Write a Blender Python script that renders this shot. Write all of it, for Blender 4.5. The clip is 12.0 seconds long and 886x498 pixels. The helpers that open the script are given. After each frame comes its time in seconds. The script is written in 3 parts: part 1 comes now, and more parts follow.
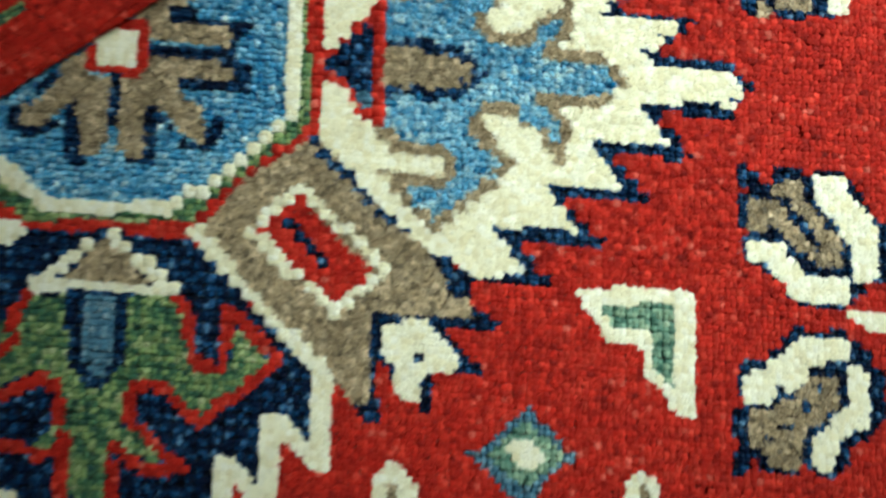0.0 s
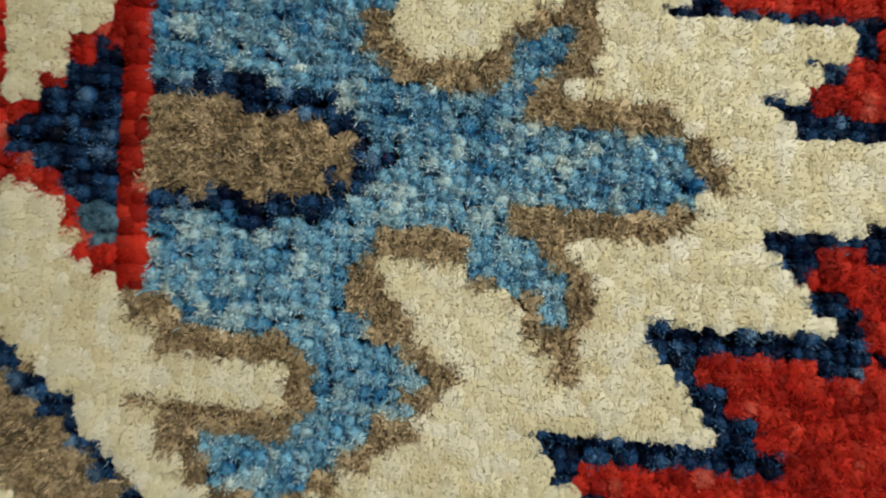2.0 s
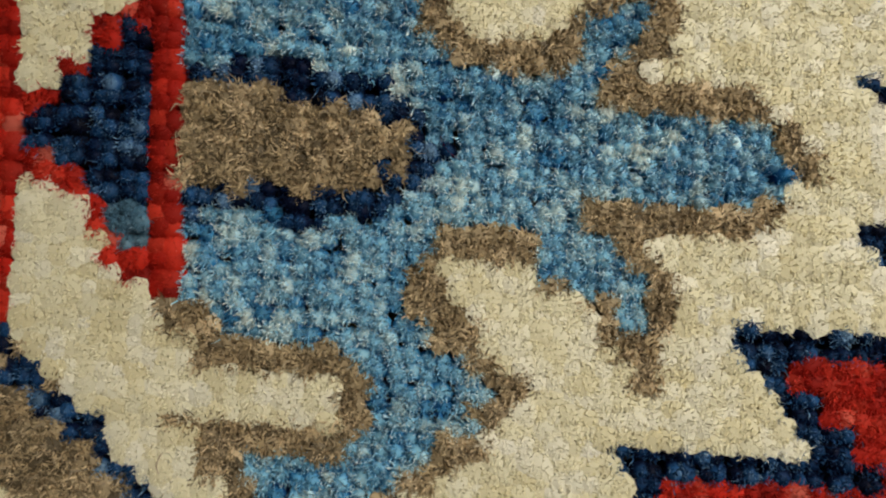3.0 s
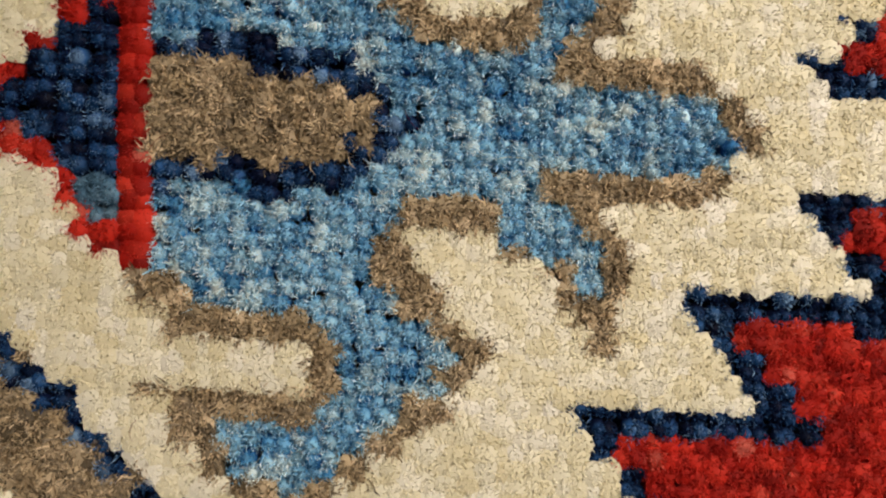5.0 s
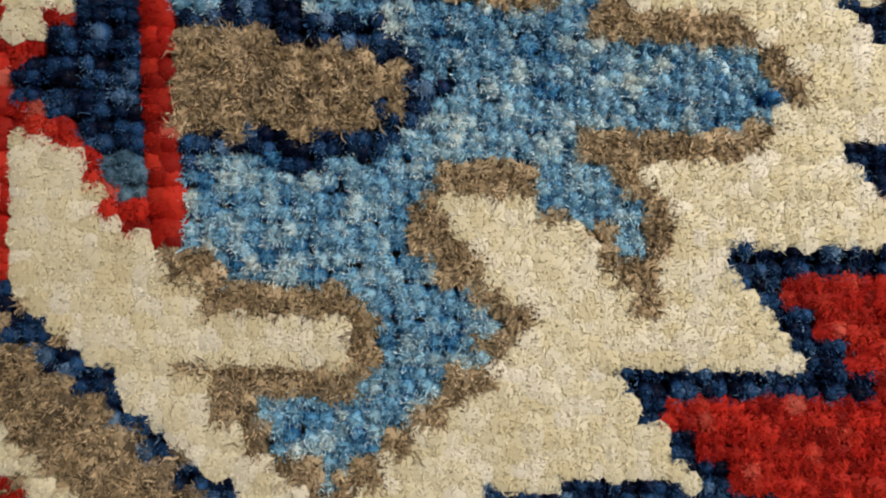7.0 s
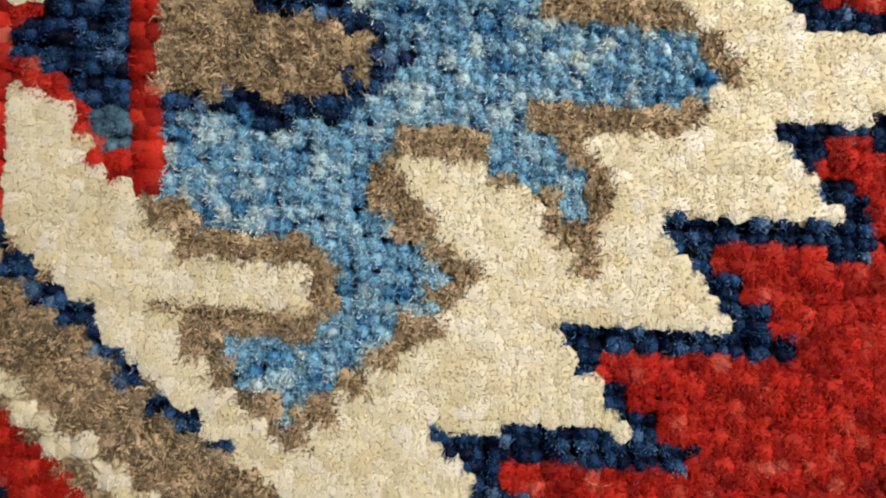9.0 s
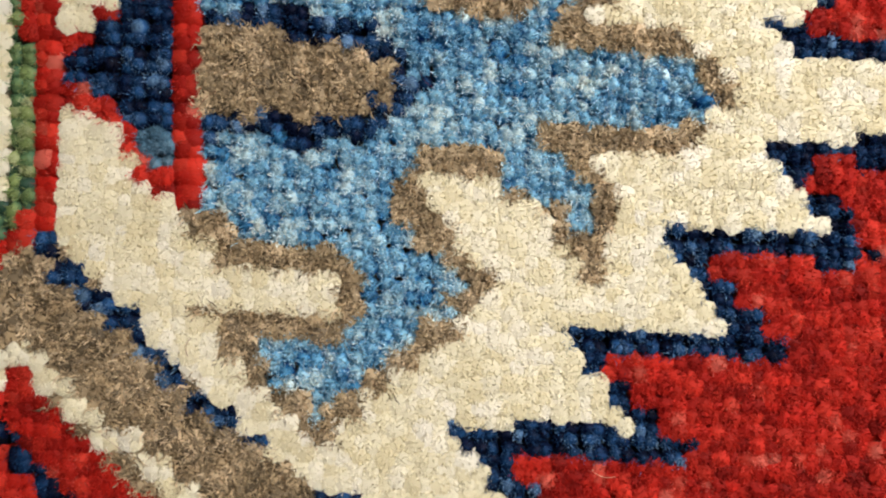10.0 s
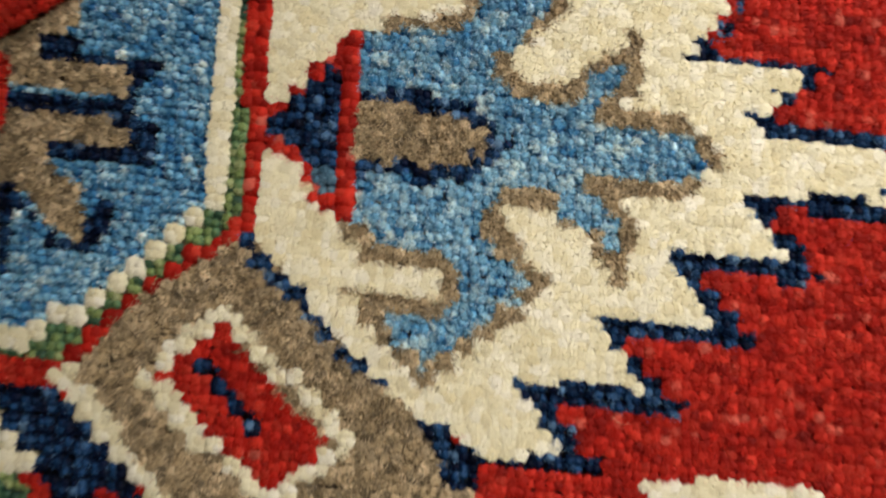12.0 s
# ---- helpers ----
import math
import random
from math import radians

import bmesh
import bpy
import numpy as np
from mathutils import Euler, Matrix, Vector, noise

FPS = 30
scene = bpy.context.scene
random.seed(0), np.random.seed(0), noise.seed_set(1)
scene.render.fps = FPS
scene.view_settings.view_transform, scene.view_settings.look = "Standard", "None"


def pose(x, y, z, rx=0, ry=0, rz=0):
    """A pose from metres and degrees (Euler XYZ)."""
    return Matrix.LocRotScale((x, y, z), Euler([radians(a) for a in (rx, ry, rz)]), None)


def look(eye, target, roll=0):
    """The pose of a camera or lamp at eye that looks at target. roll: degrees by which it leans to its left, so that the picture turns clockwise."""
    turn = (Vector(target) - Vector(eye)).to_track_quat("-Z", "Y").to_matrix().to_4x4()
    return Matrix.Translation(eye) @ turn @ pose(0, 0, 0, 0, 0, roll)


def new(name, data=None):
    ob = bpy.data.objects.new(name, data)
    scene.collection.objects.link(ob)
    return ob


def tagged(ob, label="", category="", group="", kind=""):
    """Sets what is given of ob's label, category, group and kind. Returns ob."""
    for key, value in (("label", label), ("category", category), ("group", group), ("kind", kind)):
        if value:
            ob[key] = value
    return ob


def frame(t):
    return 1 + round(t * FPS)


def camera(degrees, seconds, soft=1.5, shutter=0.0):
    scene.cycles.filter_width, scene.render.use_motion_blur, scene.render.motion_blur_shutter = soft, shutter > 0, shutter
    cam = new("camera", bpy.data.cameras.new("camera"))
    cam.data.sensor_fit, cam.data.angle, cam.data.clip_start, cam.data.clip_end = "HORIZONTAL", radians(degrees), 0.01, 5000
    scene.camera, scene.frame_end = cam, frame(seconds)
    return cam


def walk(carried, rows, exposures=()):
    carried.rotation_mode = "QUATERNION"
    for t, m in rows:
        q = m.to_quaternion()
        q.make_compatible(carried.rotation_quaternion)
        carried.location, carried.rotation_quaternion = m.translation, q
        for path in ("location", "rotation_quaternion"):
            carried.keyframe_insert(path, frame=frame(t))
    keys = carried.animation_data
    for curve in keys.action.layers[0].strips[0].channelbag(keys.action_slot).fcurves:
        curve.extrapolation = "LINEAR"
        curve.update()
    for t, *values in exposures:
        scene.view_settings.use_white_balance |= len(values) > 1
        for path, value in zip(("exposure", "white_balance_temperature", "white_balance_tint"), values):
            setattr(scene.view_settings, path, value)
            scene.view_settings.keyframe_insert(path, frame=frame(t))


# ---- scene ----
# The camera, held by hand over a rug, its path in metres over the pile's top.
cam = camera(50.0, 12.0, soft=2.15, shutter=0.4)
PATH = [
    (0, pose(-0.00958, -0.06900, 0.23226, 5.705, -0.887, 4.468)),
    (0.5, pose(0.00886, -0.04736, 0.18971, 5.928, -0.814, 4.456)),
    (1, pose(0.01105, -0.03069, 0.15538, 4.956, -0.556, 4.412)),
    (1.5, pose(0.00660, -0.02217, 0.11852, 3.710, 0.101, 4.814)),
    (2, pose(0.00818, -0.01452, 0.09794, 3.018, 1.081, 4.683)),
    (2.5, pose(0.00376, -0.01353, 0.08876, 2.686, 0.686, 4.187)),
    (4.5, pose(-0.00376, -0.01553, 0.09222, 1.765, -3.516, 3.560)),
    (5, pose(-0.00312, -0.01575, 0.09243, 1.636, -3.969, 3.203)),
    (5.5, pose(-0.00990, -0.02451, 0.09167, 2.137, -4.270, 0.356)),
    (6, pose(-0.00764, -0.02182, 0.08900, 1.689, -4.044, -0.341)),
    (6.5, pose(-0.00659, -0.01848, 0.08857, 0.752, -3.555, 0.122)),
    (7, pose(-0.00565, -0.01612, 0.09009, -0.023, -3.327, 0.926)),
    (7.5, pose(-0.00425, -0.01646, 0.09115, -0.497, -3.677, 1.771)),
    (9.5, pose(0.00065, -0.02156, 0.10294, 0.659, -2.220, 3.095)),
    (10, pose(-0.00219, -0.02129, 0.10665, 0.924, -2.469, 2.976)),
    (10.5, pose(-0.00437, -0.01585, 0.10150, 0.749, -2.635, 3.153)),
    (11, pose(-0.00614, -0.02093, 0.10496, 1.510, -2.740, 4.073)),
    (11.5, pose(-0.01385, -0.02119, 0.12267, 3.461, -2.362, 5.990)),
    (12, pose(-0.00586, -0.03712, 0.15426, 6.742, 0.640, 6.063)),
]
EXPOSURES = (
    (0.0, -0.22, 5480, -10),
    (0.5, -0.46, 5750, -3),
    (1.0, -0.52, 5750, -1),
    (1.5, -0.76, 6200, 3),
    (2.0, -1.16, 6500, 5),
    (2.5, -1.25, 6650, 6),
    (4.5, -0.84, 6600, 17),
    (5.0, -0.93, 6800, 18),
    (5.5, -0.9, 6950, 15),
    (6.5, -0.77, 6550, 15),
    (7.0, -1.0, 6600, 16),
    (7.5, -1.02, 6650, 17),
    (9.5, -0.58, 6420, 16),
    (10.0, -0.52, 6330, 16),
    (10.5, -0.46, 6220, 17),
    (11.0, -0.55, 6320, 14),
    (11.5, -0.8, 6600, 12),
    (12.0, -0.7, 6560, 13),
)
walk(cam, PATH, EXPOSURES)

# ---- light: warm lamps, added out of view, on the ceiling of a plain room ----
world = bpy.data.worlds.new("world")
world.use_nodes = True
world.node_tree.nodes["Background"].inputs["Color"].default_value = (1.0, 0.95, 0.88, 1)
world.node_tree.nodes["Background"].inputs["Strength"].default_value = 0.008
scene.world = world

# A flat lamp on the ceiling, and two spotlights there that are turned down on the rug; all added and unseen.
# Weak fill from above; no such lamp comes into view.
lamp_data = bpy.data.lights.new("added_fill_light", "AREA")
lamp_data.size, lamp_data.energy, lamp_data.color = 0.9, 1.7, (1.0, 0.94, 0.85)
lamp = tagged(new("added_fill_light", lamp_data), kind="structure")
lamp.matrix_world = look((-0.3, 0.6, 2.2), (-0.3, 0.6, 0))

# Narrow pool aimed off to the right; its falloff stands in for shade at left.
SPOT_AIM = Vector((0.072, 0.024, 0.0))
SPOTS = (Vector((1.65, 0.75, 2.10)), Vector((1.15, 1.40, 2.10)))
for at, watts in zip(SPOTS, (425.0, 390.0)):
    spot_data = bpy.data.lights.new("added_spot_light", "SPOT")
    spot_data.energy, spot_data.color, spot_data.shadow_soft_size = watts, (1.0, 0.945, 0.85), 0.11
    spot_data.spot_size, spot_data.spot_blend = math.radians(8.0), 1.0
    spot = tagged(new("added_spot_light", spot_data), kind="structure")
    spot.matrix_world = look(at, SPOT_AIM)


# ---- materials ----
def nodes_of(name):
    mat = bpy.data.materials.new(name)
    mat.use_nodes = True
    tree = mat.node_tree
    return mat, tree, tree.nodes["Principled BSDF"]


def ramp(tree, stops):
    node = tree.nodes.new("ShaderNodeValToRGB")
    els = node.color_ramp.elements
    while len(els) < len(stops):
        els.new(0.5)
    for el, (at, col) in zip(els, stops):
        el.position, el.color = at, (*col, 1)
    return node


def wool(name, stops, fleck, rough=0.6, spec=0.35, thin_part=0.15):
    """Dyed pile yarn: the dye varies from tuft to tuft, its strength from hair to hair and over wide, slow streaks."""
    mat, tree, bsdf = nodes_of(name)
    link = tree.links.new
    dye = tree.nodes.new("ShaderNodeAttribute")
    dye.attribute_name = "dye"
    geo = tree.nodes.new("ShaderNodeNewGeometry")
    slow = tree.nodes.new("ShaderNodeTexNoise")
    slow.inputs["Scale"].default_value, slow.inputs["Detail"].default_value = 90.0, 3.0
    link(geo.outputs["Position"], slow.inputs["Vector"])
    mix = tree.nodes.new("ShaderNodeMath")
    mix.operation = "MULTIPLY_ADD"
    mix.inputs[1].default_value = 0.46
    link(slow.outputs["Fac"], mix.inputs[0])
    link(dye.outputs["Fac"], mix.inputs[2])
    less = tree.nodes.new("ShaderNodeMath")
    less.operation = "SUBTRACT"
    less.inputs[1].default_value = 0.23
    link(mix.outputs[0], less.inputs[0])
    tone = ramp(tree, stops)
    link(less.outputs[0], tone.inputs["Fac"])
    hair = tree.nodes.new("ShaderNodeMapRange")
    hair.inputs["To Min"].default_value, hair.inputs["To Max"].default_value = 1.0 - fleck, 1.0 + fleck
    link(geo.outputs["Random Per Island"], hair.inputs["Value"])
    hsv = tree.nodes.new("ShaderNodeHueSaturation")
    link(tone.outputs["Color"], hsv.inputs["Color"])
    link(hair.outputs["Result"], hsv.inputs["Value"])
    link(hsv.outputs["Color"], bsdf.inputs["Base Color"])
    bsdf.inputs["Roughness"].default_value = rough
    bsdf.inputs["Specular IOR Level"].default_value = spec
    thin = tree.nodes.new("ShaderNodeBsdfTranslucent")
    link(hsv.outputs["Color"], thin.inputs["Color"])
    both = tree.nodes.new("ShaderNodeMixShader")
    both.inputs["Fac"].default_value = thin_part
    link(bsdf.outputs[0], both.inputs[1])
    link(thin.outputs[0], both.inputs[2])
    link(both.outputs[0], tree.nodes["Material Output"].inputs["Surface"])
    return mat


WOOL = {
    # Red's last stop puts small pink glints into the colour of the palest tufts.
    "red": wool("red_wool", [(0.0, (0.24, 0.006, 0.003)), (0.5, (0.48, 0.015, 0.007)), (0.9, (0.62, 0.04, 0.02)), (1.0, (0.66, 0.13, 0.09))], 0.3, rough=0.7, spec=0.2),
    "ivory": wool("ivory_wool", [(0.0, (0.79, 0.715, 0.465)), (0.5, (0.88, 0.83, 0.615)), (1.0, (0.945, 0.91, 0.78))], 0.07, thin_part=0.12),
    # Navy's near-black stops paint the shade in crevices, its pale ones lit tips.
    "navy": wool("navy_wool", [(0.12, (0.0005, 0.0014, 0.007)), (0.48, (0.0014, 0.007, 0.034)), (0.76, (0.018, 0.085, 0.23)), (1.0, (0.22, 0.38, 0.57))], 0.4, spec=0.15),
    "sky": wool("sky_blue_wool", [(0.0, (0.004, 0.070, 0.27)), (0.30, (0.044, 0.27, 0.525)), (0.60, (0.27, 0.58, 0.76)), (0.90, (0.85, 0.93, 0.87))], 0.3),
    "teal": wool("faded_blue_wool", [(0.0, (0.02, 0.08, 0.16)), (0.5, (0.11, 0.25, 0.36)), (1.0, (0.40, 0.50, 0.54))], 0.3),
    "grey": wool("undyed_grey_wool", [(0.0, (0.30, 0.22, 0.124)), (0.5, (0.39, 0.298, 0.174)), (1.0, (0.53, 0.415, 0.265))], 0.75),
    "green": wool("green_wool", [(0.05, (0.012, 0.055, 0.045)), (0.4, (0.075, 0.175, 0.085)), (0.66, (0.27, 0.36, 0.12)), (1.0, (0.55, 0.58, 0.33))], 0.3),
    "mint": wool("mint_wool", [(0.0, (0.05, 0.14, 0.10)), (0.4, (0.20, 0.34, 0.25)), (0.75, (0.42, 0.54, 0.36)), (1.0, (0.66, 0.72, 0.56))], 0.25),
}


def plain(name, dark, light, scale, rough, bump=0.2):
    mat, tree, bsdf = nodes_of(name)
    link = tree.links.new
    coord = tree.nodes.new("ShaderNodeTexCoord")
    grain = tree.nodes.new("ShaderNodeTexNoise")
    grain.inputs["Scale"].default_value, grain.inputs["Detail"].default_value = scale, 8.0
    link(coord.outputs["Object"], grain.inputs["Vector"])
    tone = ramp(tree, [(0.3, dark), (0.7, light)])
    link(grain.outputs["Fac"], tone.inputs["Fac"])
    link(tone.outputs["Color"], bsdf.inputs["Base Color"])
    relief = tree.nodes.new("ShaderNodeBump")
    relief.inputs["Strength"].default_value, relief.inputs["Distance"].default_value = bump, 0.002
    link(grain.outputs["Fac"], relief.inputs["Height"])
    link(relief.outputs["Normal"], bsdf.inputs["Normal"])
    bsdf.inputs["Roughness"].default_value = rough
    return mat


COTTON = plain("cotton_foundation", (0.10, 0.07, 0.05), (0.22, 0.17, 0.12), 900.0, 0.9)
FAR_PILE = plain("red_pile", (0.25, 0.008, 0.010), (0.45, 0.02, 0.018), 330.0, 0.85, 1.0)
PLASTER = plain("plaster", (0.72, 0.69, 0.63), (0.78, 0.75, 0.69), 6.0, 0.9)
BOARDS = plain("floor_wood", (0.16, 0.10, 0.06), (0.28, 0.19, 0.11), 14.0, 0.5)
ENAMEL = plain("white_enamel", (0.75, 0.75, 0.73), (0.8, 0.8, 0.78), 30.0, 0.4)


# ---- structure: a plain room ----
def block(bm, x0, y0, z0, x1, y1, z1):
    size = Vector((x1 - x0, y1 - y0, z1 - z0))
    mid = Vector((x0 + x1, y0 + y1, z0 + z1)) / 2
    return bmesh.ops.create_cube(bm, size=1.0, matrix=Matrix.Translation(mid) @ Matrix.Diagonal((*size, 1)))["verts"]


def part(name, bm, material, parent=None, label=""):
    data = bpy.data.meshes.new(name)
    bm.to_mesh(data)
    bm.free()
    data.materials.append(material)
    ob = new(name, data)
    ob.parent = parent
    return tagged(ob, label)


FLOOR_Z = -0.0105
for name, box, mat in (
    ("floor", (-2.0, -2.0, FLOOR_Z - 0.1, 2.0, 2.0, FLOOR_Z), BOARDS),
    ("ceiling", (-2.0, -2.0, 2.3, 2.0, 2.0, 2.4), PLASTER),
    ("wall_north", (-2.0, 2.0, FLOOR_Z - 0.1, 2.0, 2.1, 2.4), PLASTER),
    ("wall_south", (-2.0, -2.1, FLOOR_Z - 0.1, 2.0, -2.0, 2.4), PLASTER),
    ("wall_east", (2.0, -2.1, FLOOR_Z - 0.1, 2.1, 2.1, 2.4), PLASTER),
    ("wall_west", (-2.1, -2.1, FLOOR_Z - 0.1, -2.0, 2.1, 2.4), PLASTER),
):
    bm = bmesh.new()
    block(bm, *box)
    tagged(part(name, bm, mat), kind="structure")

# ---- the rug's design, drawn in knots: (0, 0) is the tip of the grey bud ----
KNOT_W, KNOT_H, SKEW = 0.00305, 0.00302, 0.055
U0, U1, V0, V1 = -43, 35, -39, 12
COLOURS = ["red", "ivory", "navy", "sky", "teal", "grey", "green", "mint"]
# Each knot shows four cut ends, a quarter of a knot from its middle.
grid_v, grid_u = np.mgrid[V0 - 0.25 : V1 + 0.5 : 0.5, U0 - 0.25 : U1 + 0.5 : 0.5]
design = np.zeros(grid_u.shape, int)
beaded = np.zeros(grid_u.shape, bool)


def fill(colour, *corners):
    inside = np.zeros(design.shape, bool)
    for (ua, va), (ub, vb) in zip(corners, corners[1:] + corners[:1]):
        if va != vb:
            inside ^= ((va > grid_v) != (vb > grid_v)) & (grid_u < (ub - ua) * (grid_v - va) / (vb - va) + ua)
    design[inside], beaded[inside] = COLOURS.index(colour), False


def line(colour, width, *stops, whole=False):
    """A line of knots; whole: it goes by whole knots, which stand out as beads."""
    pu, pv = (np.round(grid_u), np.round(grid_v)) if whole else (grid_u, grid_v)
    for (ua, va), (ub, vb) in zip(stops, stops[1:]):
        du, dv = ub - ua, vb - va
        k = np.clip(((pu - ua) * du + (pv - va) * dv) / max(du * du + dv * dv, 1e-9), 0, 1)
        near = np.hypot(pu - ua - k * du, pv - va - k * dv) <= width / 2 + 0.02
        design[near], beaded[near] = COLOURS.index(colour), whole



def beads(colour, *stops):
    """A row of whole knots that stand out as beads, one step aside or down at a time."""
    for (ua, va), (ub, vb) in zip(stops, stops[1:]):
        n = max(abs(round(ub) - round(ua)), abs(round(vb) - round(va)), 1)
        for k in range(n + 1):
            near = (np.round(grid_u) == round(ua + (ub - ua) * k / n)) & (np.round(grid_v) == round(va + (vb - va) * k / n))
            design[near], beaded[near] = COLOURS.index(colour), True


# octagon
fill('red', (-43.25, 5.25), (-13.5, 7.75), (-13.5, -1.75), (-14, -6.5), (-16.5, -8), (-18.5, -9.75), (-21, -12.25), (-23.5, -14.5), (-23.5, -16), (-26.75, -16), (-32.25, -16), (-36.75, -16.25), (-42, -13.5))
fill('green', (-43.25, 5.25), (-14.75, 7.75), (-14.5, -6), (-15.75, -7.25), (-18, -9.25), (-21, -12), (-24, -14.5), (-30, -15), (-34.5, -15.25), (-37.25, -15.25), (-42, -12.75))
fill('ivory', (-43.25, 5.25), (-15.75, 7.75), (-15.5, -4.75), (-16.75, -6.25), (-19.25, -8.25), (-23.75, -12.25), (-25.5, -13.75), (-30, -14.25), (-35.5, -14.5), (-38.25, -12.75), (-42.25, -10))
fill('sky', (-43.25, 5.25), (-16.5, 7.5), (-16.5, -5), (-17, -6.1), (-19.75, -8.7), (-21.5, -10.4), (-23.25, -11.75), (-24.75, -12.9), (-30, -13.4), (-34.5, -13.6), (-36.5, -12.75), (-38.5, -11), (-42.25, -8.75))
beads('ivory', (-16, -5), (-18, -7), (-22, -11), (-25, -13))
beads('red', (-15, -7), (-18, -9), (-21, -12), (-23, -14))
# rosette inside the octagon
fill('navy', (-28, 0), (-21.5, 0.25), (-20.75, -0.25), (-20.25, -1), (-19.5, -1.25), (-19.5, -3.25), (-21.5, -3.25), (-25.5, -3.5), (-25.25, -2.75), (-28, -1))
fill('navy', (-31.25, -2.5), (-30, -2.5), (-30, -6.75), (-31, -6.75))
fill('navy', (-34.25, -4.5), (-33.25, -4.75), (-32.75, -9.5), (-32, -10), (-33.5, -11), (-34.25, -10))
fill('navy', (-28.25, -5), (-27, -5), (-26.25, -6), (-25.25, -7.5), (-23.25, -8), (-22.5, -5.5), (-21.5, -5.5), (-21.75, -7.75), (-22.5, -8.5), (-24.75, -8.5), (-26, -6.25), (-27.25, -6.5), (-26.75, -10), (-28.5, -10.25), (-29.25, -9.75), (-28, -9.25), (-28, -6.25))
fill('navy', (-26.5, 3.25), (-24.25, 3.5), (-24, 2.75), (-22.75, 2.25), (-19.75, 2.75), (-19.5, 2), (-20.5, 1.5), (-21, 0), (-21.75, 0.25), (-21.75, 2), (-25, 1.75), (-26.25, 2.25))
fill('navy', (-37.25, -4.25), (-35.25, -2.75), (-35, -3.75), (-37, -5))
fill('navy', (-39, -6.25), (-38, -6), (-37.75, -7.5), (-35.25, -6.75), (-35, -7.25), (-36.75, -8.5), (-38.75, -8))
fill('grey', (-29.25, 3), (-26.5, 6.75), (-24.25, 6), (-24.75, 3.75), (-26.25, 3.25), (-26.5, 1.75), (-21.75, 2.25), (-21, 1.5), (-21.5, 0.5), (-28, 0.25))
fill('grey', (-28, -1), (-22.5, -0.75), (-20.75, -2), (-21, -2.75), (-25.25, -2.5), (-25.5, -3.75), (-23.75, -5), (-22.75, -6.75), (-23, -8), (-24.5, -7.25), (-26, -5.75), (-27.25, -5), (-28.25, -5), (-28, -7.75), (-28.25, -9.75), (-29.75, -9), (-30, -6), (-30, -3.25), (-27.75, -2.25))
fill('grey', (-35, -2.25), (-33, -0.75), (-33, -2.75), (-31.25, -2.75), (-31, -7.5), (-31.5, -9.5), (-33, -9.75), (-33.25, -6.25), (-33.5, -4.75), (-34, -5.5), (-35, -6.5), (-36.75, -7.75), (-38, -7.5), (-38.25, -6.5), (-36, -5), (-35.25, -3.75))
fill('red', (-33, -2.75), (-33, -1.25), (-32.25, 0.5), (-31.5, 1.5), (-28, 2.25), (-27.75, -2.5), (-29.5, -3), (-30.5, -2.5))
fill('ivory', (-32.25, 0.25), (-31.25, 1), (-29.25, 1), (-28.75, -2.25), (-30, -1.75), (-32, -2))
# navy ground below the octagon
fill('navy', (-41.75, -16.25), (-37.25, -16), (-34.5, -16.25), (-24, -16), (-22.75, -16.5), (-18.75, -20.75), (-15, -23.75), (-13.25, -26.25), (-13.25, -31.75), (-15.75, -29.75), (-17.25, -29.5), (-17.25, -35.75), (-20, -32.75), (-21, -33), (-20.75, -39.75), (-40, -41))
fill('ivory', (-41.75, -15.5), (-37.5, -15.5), (-37, -16.25), (-38.5, -17.5), (-41.5, -17.75))
fill('navy', (-37, -21), (-31, -15.5), (-29, -15.5), (-24, -21))
fill('ivory', (-36.25, -20.25), (-36, -21), (-30.5, -20.5), (-25.25, -20.5), (-25, -19.75), (-30.5, -19.75))
fill('grey', (-33.75, -20.25), (-32, -17.75), (-30.25, -16.25), (-29.25, -17), (-27.75, -18.75), (-27, -19.75))
line('ivory', 0.5, (-36, -20.5), (-31.75, -16.75))
line('ivory', 0.5, (-29.75, -16.5), (-25.25, -20.25))
beads('ivory', (-36, -21), (-32, -17))
beads('ivory', (-30, -16), (-25, -20))
fill('green', (-36.75, -21.5), (-24.75, -20.5), (-24.25, -21.75), (-23.5, -24.75), (-22.75, -26.25), (-20.75, -26.5), (-20, -25), (-19.75, -22.75), (-18.75, -23.5), (-16.75, -25.25), (-17.25, -26.25), (-19, -27.75), (-21.5, -30), (-22.5, -30.25), (-24.25, -28.5), (-25.25, -27.75), (-27.5, -27.5), (-28, -28.25), (-28.5, -31.5), (-27.25, -31.5), (-25.5, -33.5), (-25, -34.25), (-28.25, -33.25), (-29.25, -33.25), (-29, -40.25))
fill('green', (-29, -40.25), (-32, -40.5), (-32.5, -33), (-35, -33.75), (-36, -33.5), (-33.5, -31.5), (-33.5, -28.75), (-35.5, -27.5), (-38, -28.75), (-40.75, -29), (-41, -25), (-37.5, -23.25), (-36.75, -21.5), (-29.75, -21))
fill('navy', (-33.5, -21), (-28.25, -20.75), (-28.25, -25.25), (-28.75, -26.5), (-30, -28.25), (-31.5, -28.25), (-33, -26.5))
fill('teal', (-32.25, -21), (-29.5, -20.75), (-29.5, -26.25), (-30.5, -27.75), (-32, -26.5))
